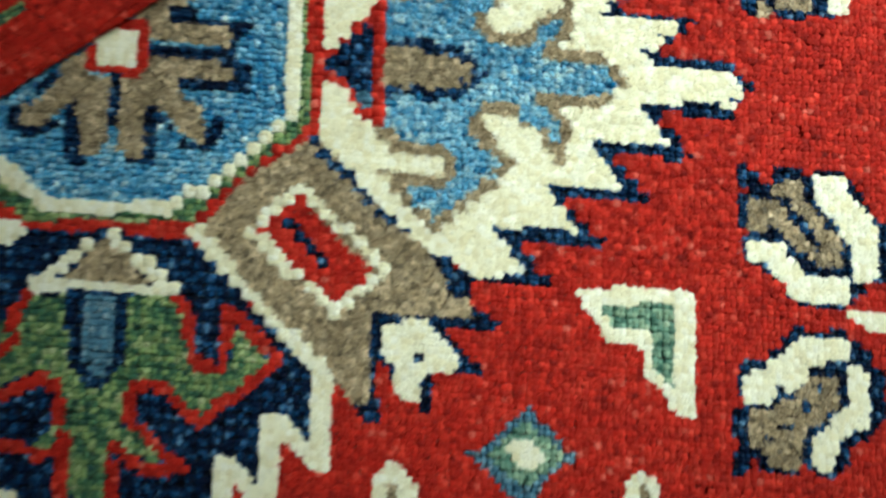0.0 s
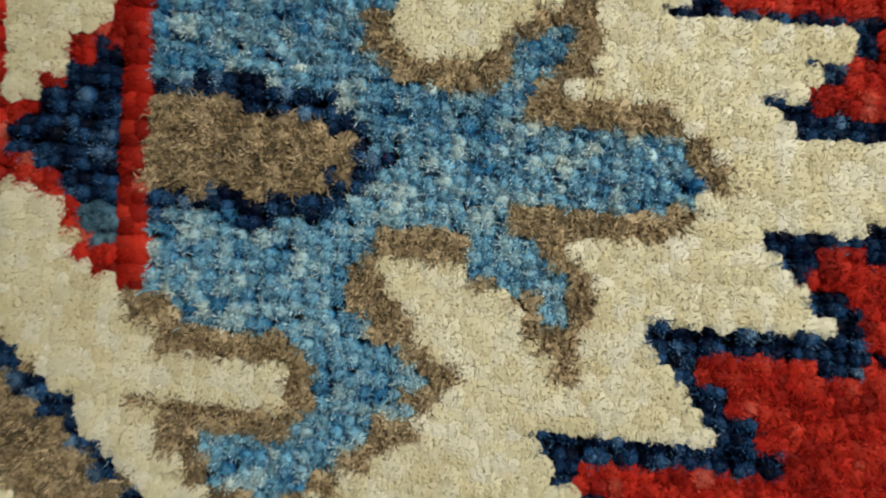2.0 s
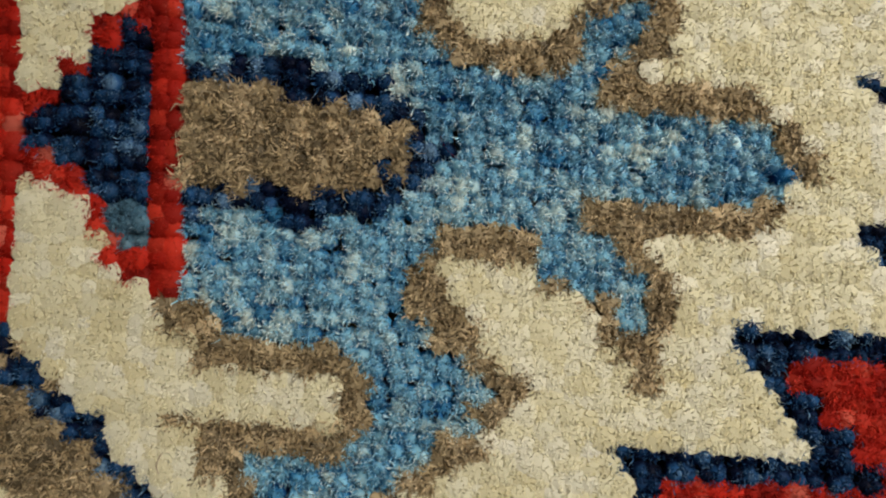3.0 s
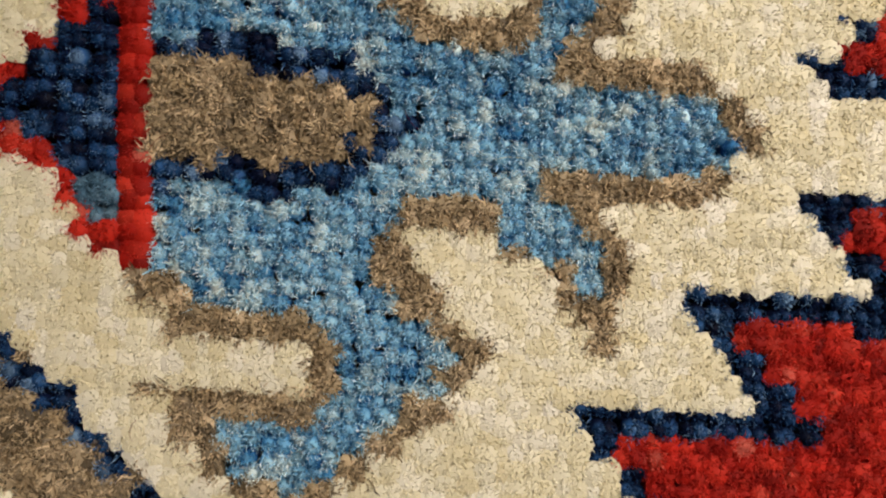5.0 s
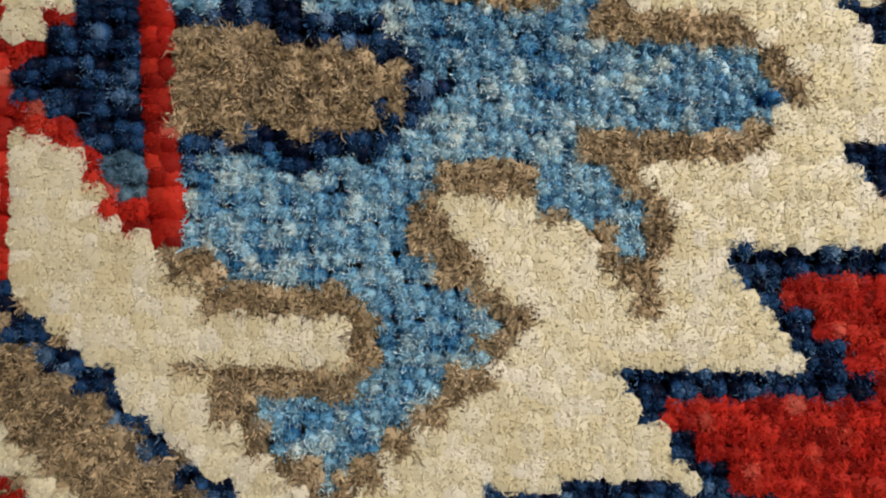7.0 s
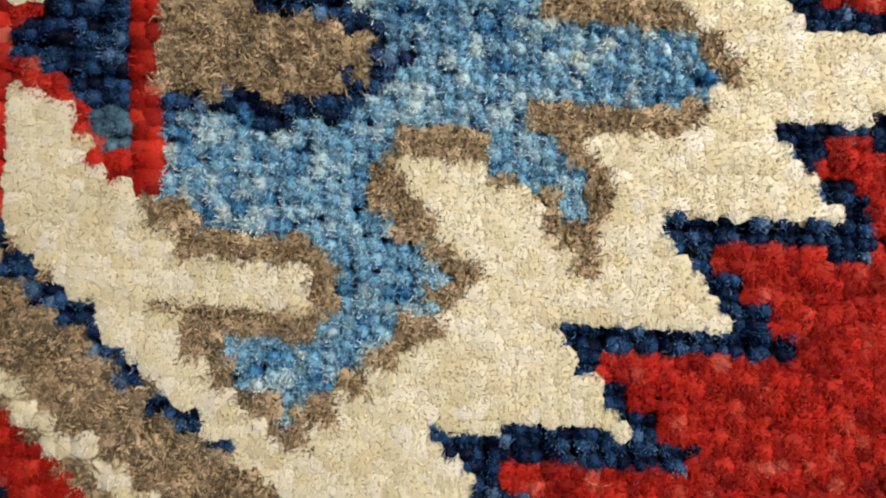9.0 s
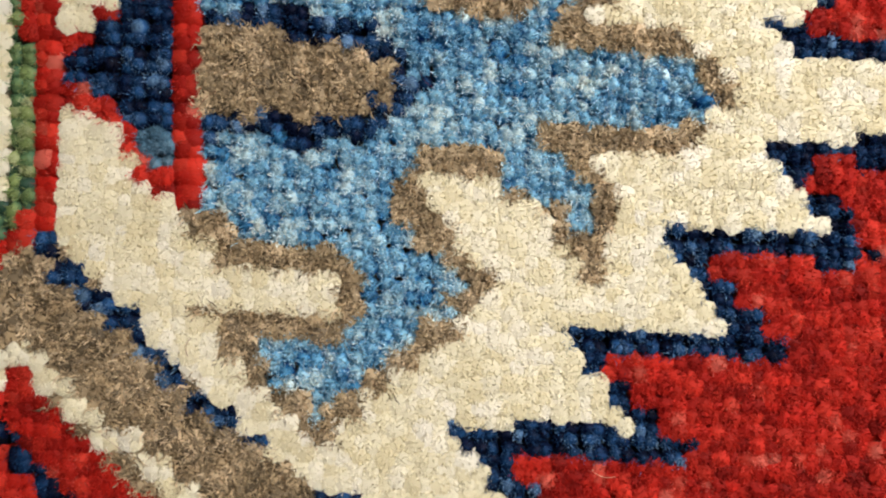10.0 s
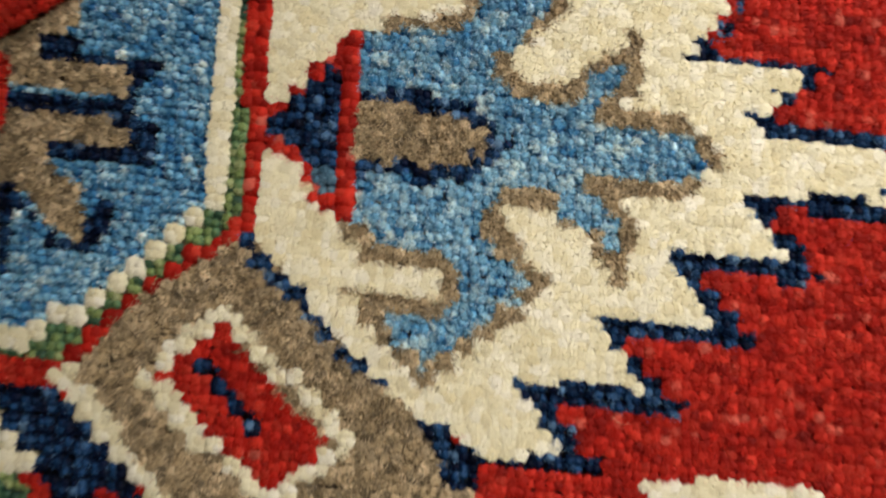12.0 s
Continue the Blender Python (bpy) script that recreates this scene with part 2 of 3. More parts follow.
line('red', 0.78, (-24.5, -20.75), (-23.5, -22.25), (-23.25, -25.25), (-22.5, -26), (-20.75, -26.25), (-20.5, -21.25), (-19.25, -22.25), (-17.5, -24), (-16.25, -25), (-17.25, -26), (-18.5, -27), (-19.5, -28.25), (-21, -29), (-22.25, -30.5), (-23.75, -29.5), (-24.75, -28.5), (-26, -27.75), (-27.5, -28), (-28, -28.75), (-28, -30.75), (-26.5, -31.75), (-25.75, -32.5), (-24.5, -33.5), (-23.25, -34.25), (-26.75, -34.5), (-28.25, -33.5), (-29.25, -32.75), (-28.75, -40.25))
line('red', 0.78, (-33, -32.5), (-32.75, -40.5))
line('red', 0.78, (-40.25, -34.5), (-37, -33.25), (-35, -34), (-33.25, -33.5))
line('red', 0.78, (-33.5, -31.25), (-33.75, -28.75), (-35, -27.75), (-36.25, -28.75), (-39.25, -30))
line('red', 0.78, (-36.5, -21.5), (-37.5, -23), (-37.25, -25), (-39.25, -27))
fill('ivory', (-40.25, -36.75), (-36.5, -36.75), (-36.5, -40.75), (-40, -41))
# grey arm with the red lozenge
fill('grey', (-14.25, -6.75), (-12.5, -6.75), (-11.5, -8.75), (-7.75, -11.75), (-4.75, -14.25), (-2.25, -16.5), (-1, -18.25), (-0.75, -20.5), (-5.25, -20.5), (-9, -20.5), (-9, -22.75), (-8.75, -26.75), (-9.5, -28.5), (-11.25, -27), (-12.25, -25.75), (-16, -23), (-19, -19.5), (-21.75, -16.5), (-23.5, -15.25), (-21, -12.5), (-18, -9.5))
fill('red', (-15, -11), (-13.75, -12.75), (-10.75, -15.75), (-9, -17), (-9, -17.75), (-12, -20.5), (-13, -20.25), (-16.25, -16.5), (-18.5, -14.75), (-17.75, -13.75))
line('ivory', 0.62, (-15, -10.75), (-8, -17.25), (-12, -20.75), (-18.75, -14.75), (-15, -10.75))
beads('ivory', (-15, -11), (-8, -17), (-12, -21), (-19, -15), (-15, -11))
line('navy', 0.55, (-15.75, -14), (-12.75, -17))
beads('navy', (-16, -14), (-13, -17))
line('ivory', 0.75, (-23.5, -15.25), (-21, -17.5), (-18.75, -20), (-16.5, -22.25), (-14.25, -24.25), (-13, -25.75))
beads('ivory', (-23, -15), (-21, -18), (-18, -21), (-13, -25))
fill('ivory', (-13.25, -25), (-12.25, -25.25), (-11.75, -27), (-12, -33.25), (-13, -33.5), (-14.25, -32.5), (-15.75, -31.25), (-16, -39.25), (-17.25, -39.25), (-17.25, -29.5), (-15.75, -29.5), (-13.75, -31.5), (-13.25, -31.25), (-13.25, -27.25), (-13.75, -26))
fill('ivory', (-21.25, -32.75), (-20, -32.75), (-17.75, -35), (-16.5, -35.5), (-16.75, -38), (-18.25, -36.25), (-19.5, -34.75), (-20, -39.5), (-21, -39.75))
# claw at the end of the arm
fill('navy', (-9, -20.25), (-4.75, -20.25), (-1, -20.25), (-0.75, -19.5), (1.5, -20.75), (0.75, -21.5), (-3.25, -21.5), (-2.5, -22.25), (-1.5, -23.5), (0.25, -24.5), (0, -25.25), (-1.75, -25), (-4, -25), (-3.75, -28), (-4.75, -28.75), (-5.25, -27), (-7, -26.75), (-7.5, -25), (-8.25, -24.5), (-8.25, -27.25), (-8, -29.5), (-9, -29.5), (-10.25, -28.5), (-9.25, -28), (-8.75, -26.75))
fill('ivory', (-8, -21.5), (-4.75, -21), (-3.5, -22.25), (-2, -23.5), (-2.25, -24.75), (-3.75, -24.75), (-4.75, -25.5), (-5, -27.5), (-6.25, -27.5), (-7.25, -26), (-7, -25), (-7.75, -23.75))
beads('navy', (-5, -24), (-5, -24))
# small ornaments of the red field
fill('ivory', (7.25, -17.5), (17, -16.75), (16.75, -27), (15.75, -27), (13, -23.5), (12.75, -21.75), (10, -21.25))
fill('mint', (9.25, -18.5), (15.75, -18), (15.75, -25.5), (13.75, -23.25), (13.75, -20.5), (10, -20.25))
fill('teal', (3.75, -27), (4.75, -28.25), (6, -29.25), (6.75, -30.25), (8, -31), (6.75, -31.75), (5.5, -32.75), (4, -35), (2.25, -34.5), (0.75, -32.75), (-1.25, -31.25), (0.5, -30.5), (1.5, -29.5), (2.5, -28.5))
fill('mint', (3.75, -28.25), (5, -29.5), (6.75, -31), (5, -32.5), (3.75, -33.75), (2.25, -32.75), (0.5, -31.25), (2.5, -29.5))
fill('ivory', (3.25, -29.75), (4.25, -29.75), (4.25, -30.5), (5.25, -31), (4.25, -32), (3.5, -32.25), (2.75, -31.5), (2, -31))
fill('ivory', (-8.5, -34), (-7.25, -32.25), (-6, -33.25), (-5, -34), (-5.25, -38.5), (-8.25, -38.75))
fill('grey', (-7.25, -33.75), (-6.25, -33.75), (-6.25, -38.5), (-7.25, -38.5))
fill('ivory', (11.5, -32.5), (12.75, -31.5), (14, -32.25), (14.5, -37), (11.5, -37.25))
line('grey', 0.9, (12.75, -32.75), (13, -37))
# leaf ornaments at the edge of the field
fill('navy', (20.75, -6), (22.5, -6.5), (25, -5.75), (26.75, -6.75), (27.25, -5.75), (29.25, -6), (30.75, -7.25), (32, -10), (36, -10.5), (35.75, -14.75), (31.25, -15.25), (29.5, -17.25), (26.5, -17.75), (24.75, -16.75), (24.25, -15.5), (21.25, -14), (21, -12.25), (22, -11.5), (20.75, -11.25), (20.75, -8.75), (21.75, -8.25), (20.75, -7.75))
fill('ivory', (27.25, -6.75), (29.25, -6.25), (29.5, -8), (30.75, -8.75), (32, -10.75), (32, -14.5), (30, -15.25), (29.75, -12), (29, -11), (28.25, -9.75), (27.25, -8.75))
fill('ivory', (21.75, -12.25), (24.25, -12.25), (24.5, -13.25), (26.25, -15), (29.75, -15.25), (29.5, -17), (25.25, -17), (23.5, -14.5), (21.75, -13.75))
fill('grey', (23.5, -7.75), (25, -7), (26.25, -7.25), (26.25, -9), (27.75, -10.75), (29.25, -11.5), (29, -14.25), (27.25, -13.75), (25, -12.25), (24, -11), (21.75, -11.5), (21.75, -9.25), (24, -9))
line('navy', 0.8, (24.25, -8.75), (25.25, -10.25), (26.5, -11.5), (27.25, -12.5))
line('red', 0.8, (23, -6.5), (23, -7.25))
fill('ivory', (29.5, -17.75), (35.75, -17.25), (35.75, -19), (31.25, -19))
fill('navy', (20.25, -23), (21.5, -22), (23.25, -22), (23.25, -21.25), (24.25, -20.75), (24.25, -20), (25.5, -19), (26.5, -19.5), (29.25, -19), (29.75, -19.75), (31.25, -20.5), (31.5, -22), (32.5, -22), (32.25, -26.25), (31.25, -27.5), (30.25, -28.25), (29.5, -28.25), (29.25, -30.25), (28.25, -31), (26.5, -31), (25.75, -30), (25.5, -30.75), (23.25, -31), (22.25, -30.75), (21.5, -29.5), (21.5, -30.75), (20.5, -31.5), (20, -31.25), (20.25, -29.5), (21.25, -29), (20.25, -28.5), (20.25, -26), (21, -25.75), (20.5, -24.5))
fill('ivory', (21, -23.5), (23, -22.75), (23.25, -22), (24.5, -21.5), (25.5, -20.25), (29, -19.75), (29.75, -20.5), (29.75, -21.75), (31, -22.5), (31.25, -26.75), (30, -27), (29, -27.75), (28.25, -29), (28, -29.75), (28.25, -30.75), (26.75, -30), (26.5, -28.25), (27.75, -27.25), (28.25, -26.25), (29.75, -25.25), (29.5, -22.25), (29.25, -21.5), (26, -22), (26, -23.25), (25, -24.5), (24, -23.75), (23.25, -25.25), (21.25, -25.25))
fill('grey', (21.25, -26), (23.5, -25.75), (24, -25), (25.25, -24.75), (26.5, -22.75), (28.25, -22.75), (28.5, -25.25), (27.5, -26.25), (26.5, -27.5), (25.5, -28.25), (25.75, -30), (24.5, -30.75), (23, -30.5), (22.75, -29.25), (21.5, -28.75))
line('navy', 0.5, (23.5, -27), (24.75, -27.25))
line('navy', 0.5, (27.25, -24), (27.25, -24.25))
line('navy', 0.5, (25.75, -25.5), (26.5, -25.5))
line('navy', 0.5, (26.5, -27.25), (27.5, -27.5))
line('navy', 0.5, (23, -28.25), (23.5, -28.5))
fill('navy', (21.25, 11.5), (21.25, 7), (21.5, 6.25), (23.25, 6.5), (23.75, 7), (24.5, 6.5), (26.5, 6.25), (27, 7.25), (29.25, 7.25), (29.5, 12.25))
fill('grey', (24.25, 9.5), (25.25, 12), (27.5, 12), (27, 7.5), (24, 7.25))
line('grey', 0.8, (22.75, 7.75), (23, 7))
fill('ivory', (28.5, 9.5), (30.25, 9.75), (30, 7.5), (28.5, 7.5))
# ivory palmette with toothed edge
fill('ivory', (-13.75, 8.75), (-13.5, 1), (-13.5, -6.25), (-13.5, -7), (-12.5, -7.5), (-11.5, -8.75), (-10.25, -10.25), (-8.75, -11.5), (-7.75, -12.5), (-6.75, -13.25), (-5.75, -14.25), (-4.25, -15.5), (-2.5, -15.75), (-1.75, -16.75), (-0.5, -17), (3.5, -16.5), (2.25, -14.75), (1, -13.5), (1, -13), (6.25, -12.5), (7.75, -13), (7, -12), (6.5, -11), (5.5, -9.75), (4.75, -8.75))
fill('ivory', (-13.5, 1), (4.75, -8.75), (11.25, -9.25), (11.5, -8.25), (10.5, -7.25), (9.5, -6), (8.75, -5.25), (15, -5.5), (15, -4.5), (14, -3.5), (13, -2.25), (12.75, -1.75), (13.5, -2), (20.25, -1.5), (21, -0.25), (20.75, 0.5), (20, 1.5), (19.5, 2), (13.75, 1.5), (13, 2.25), (13.75, 3), (14.5, 3.75), (15.75, 4.75), (15.75, 5.25), (15, 5.5), (10, 5.25), (9, 5.75), (10, 6.25), (10.75, 7.5), (11.25, 8.25), (11.75, 10.75), (-13.75, 8.75))
# navy outline of the palmette
fill('navy', (-4.75, -15.5), (-2.5, -15.75), (-2.25, -16.25), (-0.5, -17), (3.5, -16.5), (5.5, -16.75), (5.5, -17.25), (1.25, -17.25), (-1, -17.5), (-1, -19.25), (-2.75, -18.75), (-2.75, -18), (-3.5, -17))
fill('navy', (0.25, -12.75), (3, -12.75), (6.25, -12.5), (7.75, -13), (7.75, -11.75), (8.5, -12), (8.5, -12.75), (9.75, -12.75), (9.5, -13.75), (7.25, -13.75), (3, -13.75), (2.75, -14.75), (3.25, -14.75), (4.25, -15.5), (4.25, -16.5), (3.25, -16.5), (2.25, -15.5), (2.25, -14.25))
fill('navy', (4.5, -8.75), (6.25, -9), (8.25, -9), (10.25, -9), (10.75, -9.25), (11.5, -9.25), (11.5, -8), (12.5, -8), (12.5, -8.75), (13.25, -8.75), (13.5, -9.25), (13, -9.75), (11.25, -10.25), (10.25, -9.75), (8.25, -9.75), (6.5, -9.75), (6.5, -10.75), (5.75, -10.75), (5.5, -10))
fill('navy', (10, -9), (11.75, -9), (11.75, -10.25), (10, -9.75))
line('navy', 0.7, (9, -5.5), (10, -6.5), (11, -7.25), (12, -8.5))
fill('navy', (6.25, -10.5), (7.5, -10.75), (7.5, -11.75), (7, -11.75), (6.5, -11.25))
fill('navy', (7.5, -11.75), (8.5, -11.75), (8.5, -12.5), (8, -12.5), (7.5, -12.25))
fill('navy', (8.5, -5.25), (10.5, -6), (10.5, -6.5), (10, -6.75), (9.5, -6))
fill('navy', (10.25, -6.75), (11.5, -7), (11.75, -7.75), (11, -7.75), (10.25, -7.5))
fill('navy', (11.25, -8), (12.5, -8), (12.5, -9), (11.5, -9))
fill('navy', (8.5, -5.25), (12, -5.25), (15, -5.5), (15.25, -4.25), (16.25, -4.25), (16.5, -5.5), (17.25, -5.75), (17.25, -6.25), (15, -6.25), (13, -6.25), (10.25, -6.25), (9.5, -6))
fill('navy', (12.5, -1.5), (14, -1.75), (18, -1.25), (20.25, -1.25), (20.5, -2.25), (17, -2.5), (14.5, -2.25), (13.5, -2.5))
fill('navy', (13.5, -2.25), (14.5, -2.25), (14.5, -3.25), (13.5, -3))
fill('navy', (14, -3.25), (15.5, -3.25), (15.75, -4.25), (14.25, -4.25))
fill('navy', (15, -4.25), (16.25, -4), (16.25, -5.5), (15.25, -5.5))
fill('navy', (19.75, 2.25), (20.75, 1.5), (22.25, 0.75), (22, 0), (21, 0), (20.75, 0.75), (20.25, 1.25))
fill('navy', (20, -0.5), (21.25, -0.5), (21, -1), (20.25, -1.25))
fill('navy', (12.5, 2.5), (13.25, 3.25), (14.75, 3), (14.5, 2.5), (18, 2.5), (20.25, 2.75), (20.5, 1.75), (15.5, 1.25), (13.75, 1.5))
fill('navy', (14.25, 4.25), (15.5, 4.5), (15.5, 3.5), (14.5, 3.5))
fill('navy', (9, 5.75), (10, 6), (13, 6), (17.5, 6.25), (17.5, 5.75), (16.75, 5.25), (16.5, 4.5), (15.75, 4.75), (15.5, 5.5), (10.25, 5.25))
fill('navy', (9.75, 6.75), (11, 7), (11, 6), (10, 5.75))
fill('navy', (10.75, 8), (12.25, 8), (12.25, 7.25), (11.25, 7.25))
fill('navy', (12, 10.25), (12.75, 10.25), (12.75, 8.5), (12, 8.25))
line('navy', 0.65, (0.75, -13), (1.75, -13.75), (2.5, -15), (3.5, -16.25))
line('navy', 0.55, (5, -9.25), (6.25, -10.75), (7, -11.75), (8, -12.75))
line('navy', 0.55, (9, -5.5), (10, -7), (11, -8.25), (12, -9))
line('navy', 0.55, (13.25, -2), (14, -3.5), (14.75, -4.25), (15.75, -5.25))
fill('ivory', (12.75, -2.25), (13.25, -2.75), (14, -4), (15, -5.25), (8.5, -5.25), (9, -2.75))
fill('red', (14.5, -2), (16, -2.25), (19.75, -2.25), (19.75, -7.5), (13.75, -8.75), (12.5, -8.75), (12.5, -7.75), (11.5, -7.75), (11.5, -7), (10.5, -6.75), (10.25, -6), (12.5, -5.75), (14.5, -6.25), (16, -6.25), (17, -5.5), (16, -5.25), (16, -4.25), (15.5, -4.25), (15.5, -3.25), (14.25, -3.25))
fill('navy', (12.5, -1.5), (13.25, -1.5), (14.25, -1.5), (16, -1.25), (19.75, -1), (19.75, -2), (16.75, -2.5), (16, -2.25), (14.5, -2), (14.25, -3), (14.25, -3.25), (15.5, -3.25), (15.5, -4.25), (16, -4), (16, -5.25), (17, -5.5), (16.75, -6), (16, -6.25), (15, -6.25), (15, -5.25), (15, -4.25), (14, -4), (14, -3.25), (13.25, -3), (13.25, -2.25), (12.75, -2.25))
fill('navy', (8.5, -5.25), (14.75, -5), (16, -5), (16, -6.25), (14.5, -6.25), (12.5, -5.75), (10.25, -6), (10.5, -6.75), (11.5, -7), (11.5, -7.75), (12.5, -7.75), (12.5, -8.75), (13.75, -9), (13.5, -9.75), (12.25, -9.75), (11.5, -9.25), (11.5, -8.25), (10.5, -7.75), (10.25, -7), (9.75, -6.75), (9.25, -6), (8.75, -5.75))
fill('navy', (4.5, -8.75), (5.75, -8.75), (10.25, -9), (10.75, -9.25), (12.25, -9), (12.5, -9.75), (11, -10.25), (9.75, -9.5), (6.5, -9.75), (6.25, -10.5), (5.75, -10.5), (5.5, -9.75), (4.75, -9.25))
fill('red', (6.75, -9.75), (9.75, -9.75), (11.5, -10.25), (13, -10.25), (12.75, -14), (10, -13.75), (10, -13), (8.75, -12.75), (8.75, -11.75), (7.75, -11.75), (7.75, -10.75), (6.5, -10.75))
fill('navy', (5.5, -9.75), (6.5, -9.75), (6.5, -10.75), (6, -10.75))
fill('navy', (6.75, -10.75), (7.75, -10.75), (7.75, -11.75), (6.75, -11.75))
fill('navy', (7.75, -11.75), (8.75, -11.75), (8.75, -12.75), (7.75, -12.75))
fill('navy', (0.25, -13), (1.75, -12.75), (4.5, -13), (6.25, -12.75), (7.75, -13), (8.5, -12.75), (10, -13), (9.75, -13.75), (8, -13.5), (6.75, -13.5), (4.25, -13.75), (3, -13.75), (2.5, -14.5), (1.5, -14.5), (1.25, -13.5), (0.5, -13.5))
fill('navy', (-14.5, -6.5), (-13.5, -6.5), (-13.5, -7.5), (-12.5, -7.5), (-12.5, -8.5), (-11.5, -8.5), (-11.5, -9), (-10.5, -9), (-10.5, -10.25), (-9.75, -10.25), (-9.5, -10.75), (-8.75, -10.75), (-8.75, -11.75), (-7.75, -11.75), (-7.75, -12.5), (-6.75, -12.5), (-6.75, -13.5), (-5.75, -13.5), (-5.75, -14), (-7, -14.25), (-7, -13.5), (-8, -13.5), (-8, -13), (-8.75, -13), (-9, -12), (-9.75, -12), (-9.75, -11), (-10.75, -11), (-10.75, -10), (-11.75, -9.75), (-12, -9.5), (-12.75, -9.25), (-13, -8.25), (-13.75, -8.25), (-13.75, -7.25), (-14.5, -7.25))
# red bars and the navy diamond
fill('red', (-15, 8.75), (-13.75, 8.75), (-13.5, 1), (-13.75, -1.75), (-13.75, -6), (-14.5, -6.25), (-14.75, 0.5))
fill('red', (-13.5, 1), (-12.5, 1.5), (-12.5, 2.25), (-11.5, 2.5), (-11.5, 3.25), (-10.5, 3.25), (-10.75, 4), (-9.75, 4.25), (-9.75, 5), (-8.5, 5.25), (-8.5, 1), (-8.5, -5.5), (-9.5, -5), (-10.5, -4.25), (-10.5, -3.5), (-11.5, -3.5), (-11.5, -2.5), (-12.25, -2.25), (-13.5, -1.75))
fill('ivory', (-13.5, 3.5), (-11.5, 3.5), (-11.5, 2.25), (-12.5, 2.25), (-12.5, 1.25), (-13.5, 1.25))
fill('ivory', (-13.5, -1.75), (-12.5, -1.75), (-12.5, -2.75), (-11.5, -2.5), (-11.5, -3.5), (-10.75, -3.5), (-10.75, -4.5), (-8.5, -5.5), (-9, -6.5), (-13.5, -6.5), (-13.5, -2.75))
fill('red', (-11.5, 3.25), (-11.5, 2.25), (-12.5, 2.25), (-12.5, 1.25), (-13.5, 1.25), (-14.25, 1), (-14.25, -1.75), (-12.5, -1.5), (-12.5, -2.5), (-11.5, -2.5), (-11.5, -3.5), (-10.75, -3.5), (-10.75, -4.5), (-9.75, -5), (-9, -5.5), (-8.5, -5.5), (-8.5, 3.5), (-10.5, 3.5))
line('red', 0.9, (-14.5, 8.75), (-14, 0.5), (-14, -6), whole=True)
line('red', 0.9, (-9.25, 5), (-9, 0.75), (-9, -5), whole=True)
fill('navy', (-13.25, 0), (-12.5, 0.5), (-12.5, 1.25), (-11.5, 1.75), (-11.5, 2.5), (-10.5, 2.5), (-10.25, 3.5), (-10, 3.5), (-9.75, -2.25), (-10, -3.75), (-10.5, -3.5), (-10.5, -2.5), (-11.5, -2.25), (-11.75, -1.5), (-12.75, -1))
fill('navy', (-10.5, 3.25), (-9.5, 3.25), (-9.5, -2.5), (-10.5, -2.5), (-11.5, -2.5), (-11.5, -1.5), (-12.5, -1.5), (-12.75, -0.75), (-13.25, -0.75), (-13.25, 0.25), (-12.25, 0.25), (-12.25, 1.25), (-11.5, 1.5), (-11.5, 2.25), (-10.5, 2.5))
fill('teal', (-10.75, -2.5), (-9.5, -2.5), (-9.5, -4), (-10.5, -4), (-10.75, -3.5))
# grey edging and sky-blue flower
fill('grey', (-7.5, 6), (-7, 6.75), (-5.75, 6.5), (-3.25, 7), (-2.5, 9.75), (3.25, 10.25), (3, 7.5), (2.25, 7), (1.25, 6.25), (1.25, 5), (0.25, 4.75), (0.25, 3.25), (1.25, 2.75), (3.25, 3.25), (3.75, 4.75), (4.75, 5.25), (5, 6), (6, 6.25), (6, 7.25), (7, 7), (7, 3.25), (6, 3.25))
fill('grey', (6, 3.25), (6, 2.25), (9.25, 2.5), (10, 1.5), (11, 1.5), (10.75, 0.5), (11.75, 0.25), (11.75, -0.5), (10.75, -0.5), (10.5, -1.5), (9.5, -2.25), (6.5, -2.5), (6, -3), (6.75, -3.5), (6.75, -7.25), (5.75, -6.75), (5, -6.25), (4, -4.75), (2.75, -3.75), (2.75, -3), (0.5, -3.5), (-0.25, -3.75), (0, -4.75), (1, -5.75), (1, -6.5), (2.75, -7.5), (2.75, -8), (1.5, -8.5), (-3.25, -8), (-7.75, -2.25), (-7.5, 6))
fill('grey', (-9, -5.5), (-7.75, -5.5), (-5.75, -6), (-3.5, -6), (-2.75, -6.75), (-2, -7.5), (-1.5, -6), (-1.5, -4), (-1.25, -3.5), (-0.5, -3.75), (0, -5), (0.75, -5.5), (1, -6.25), (1.75, -6.75), (2.5, -7.25), (2.5, -8), (1.75, -8.25), (1.75, -8.75), (1, -9), (1, -10), (0, -10), (-0.25, -10.75), (-1.5, -11), (-1.5, -11.75), (-2.25, -12), (-2.5, -12.75), (-3.5, -12.75), (-3.5, -13.75), (-4.5, -13.75), (-5, -13), (-5.75, -12.25), (-6.75, -12), (-6.75, -11), (-7.75, -11), (-7.75, -10), (-8.75, -9.25), (-5.75, -9), (-7.75, -7.25), (-8, -6.5), (-9, -6.5))
fill('ivory', (-9, -6.5), (-7.75, -6.5), (-7.75, -7.25), (-6.25, -7.5), (-4.75, -7.5), (-3.5, -7.5), (-3.5, -9), (-8.75, -9.25), (-9.75, -8.5))
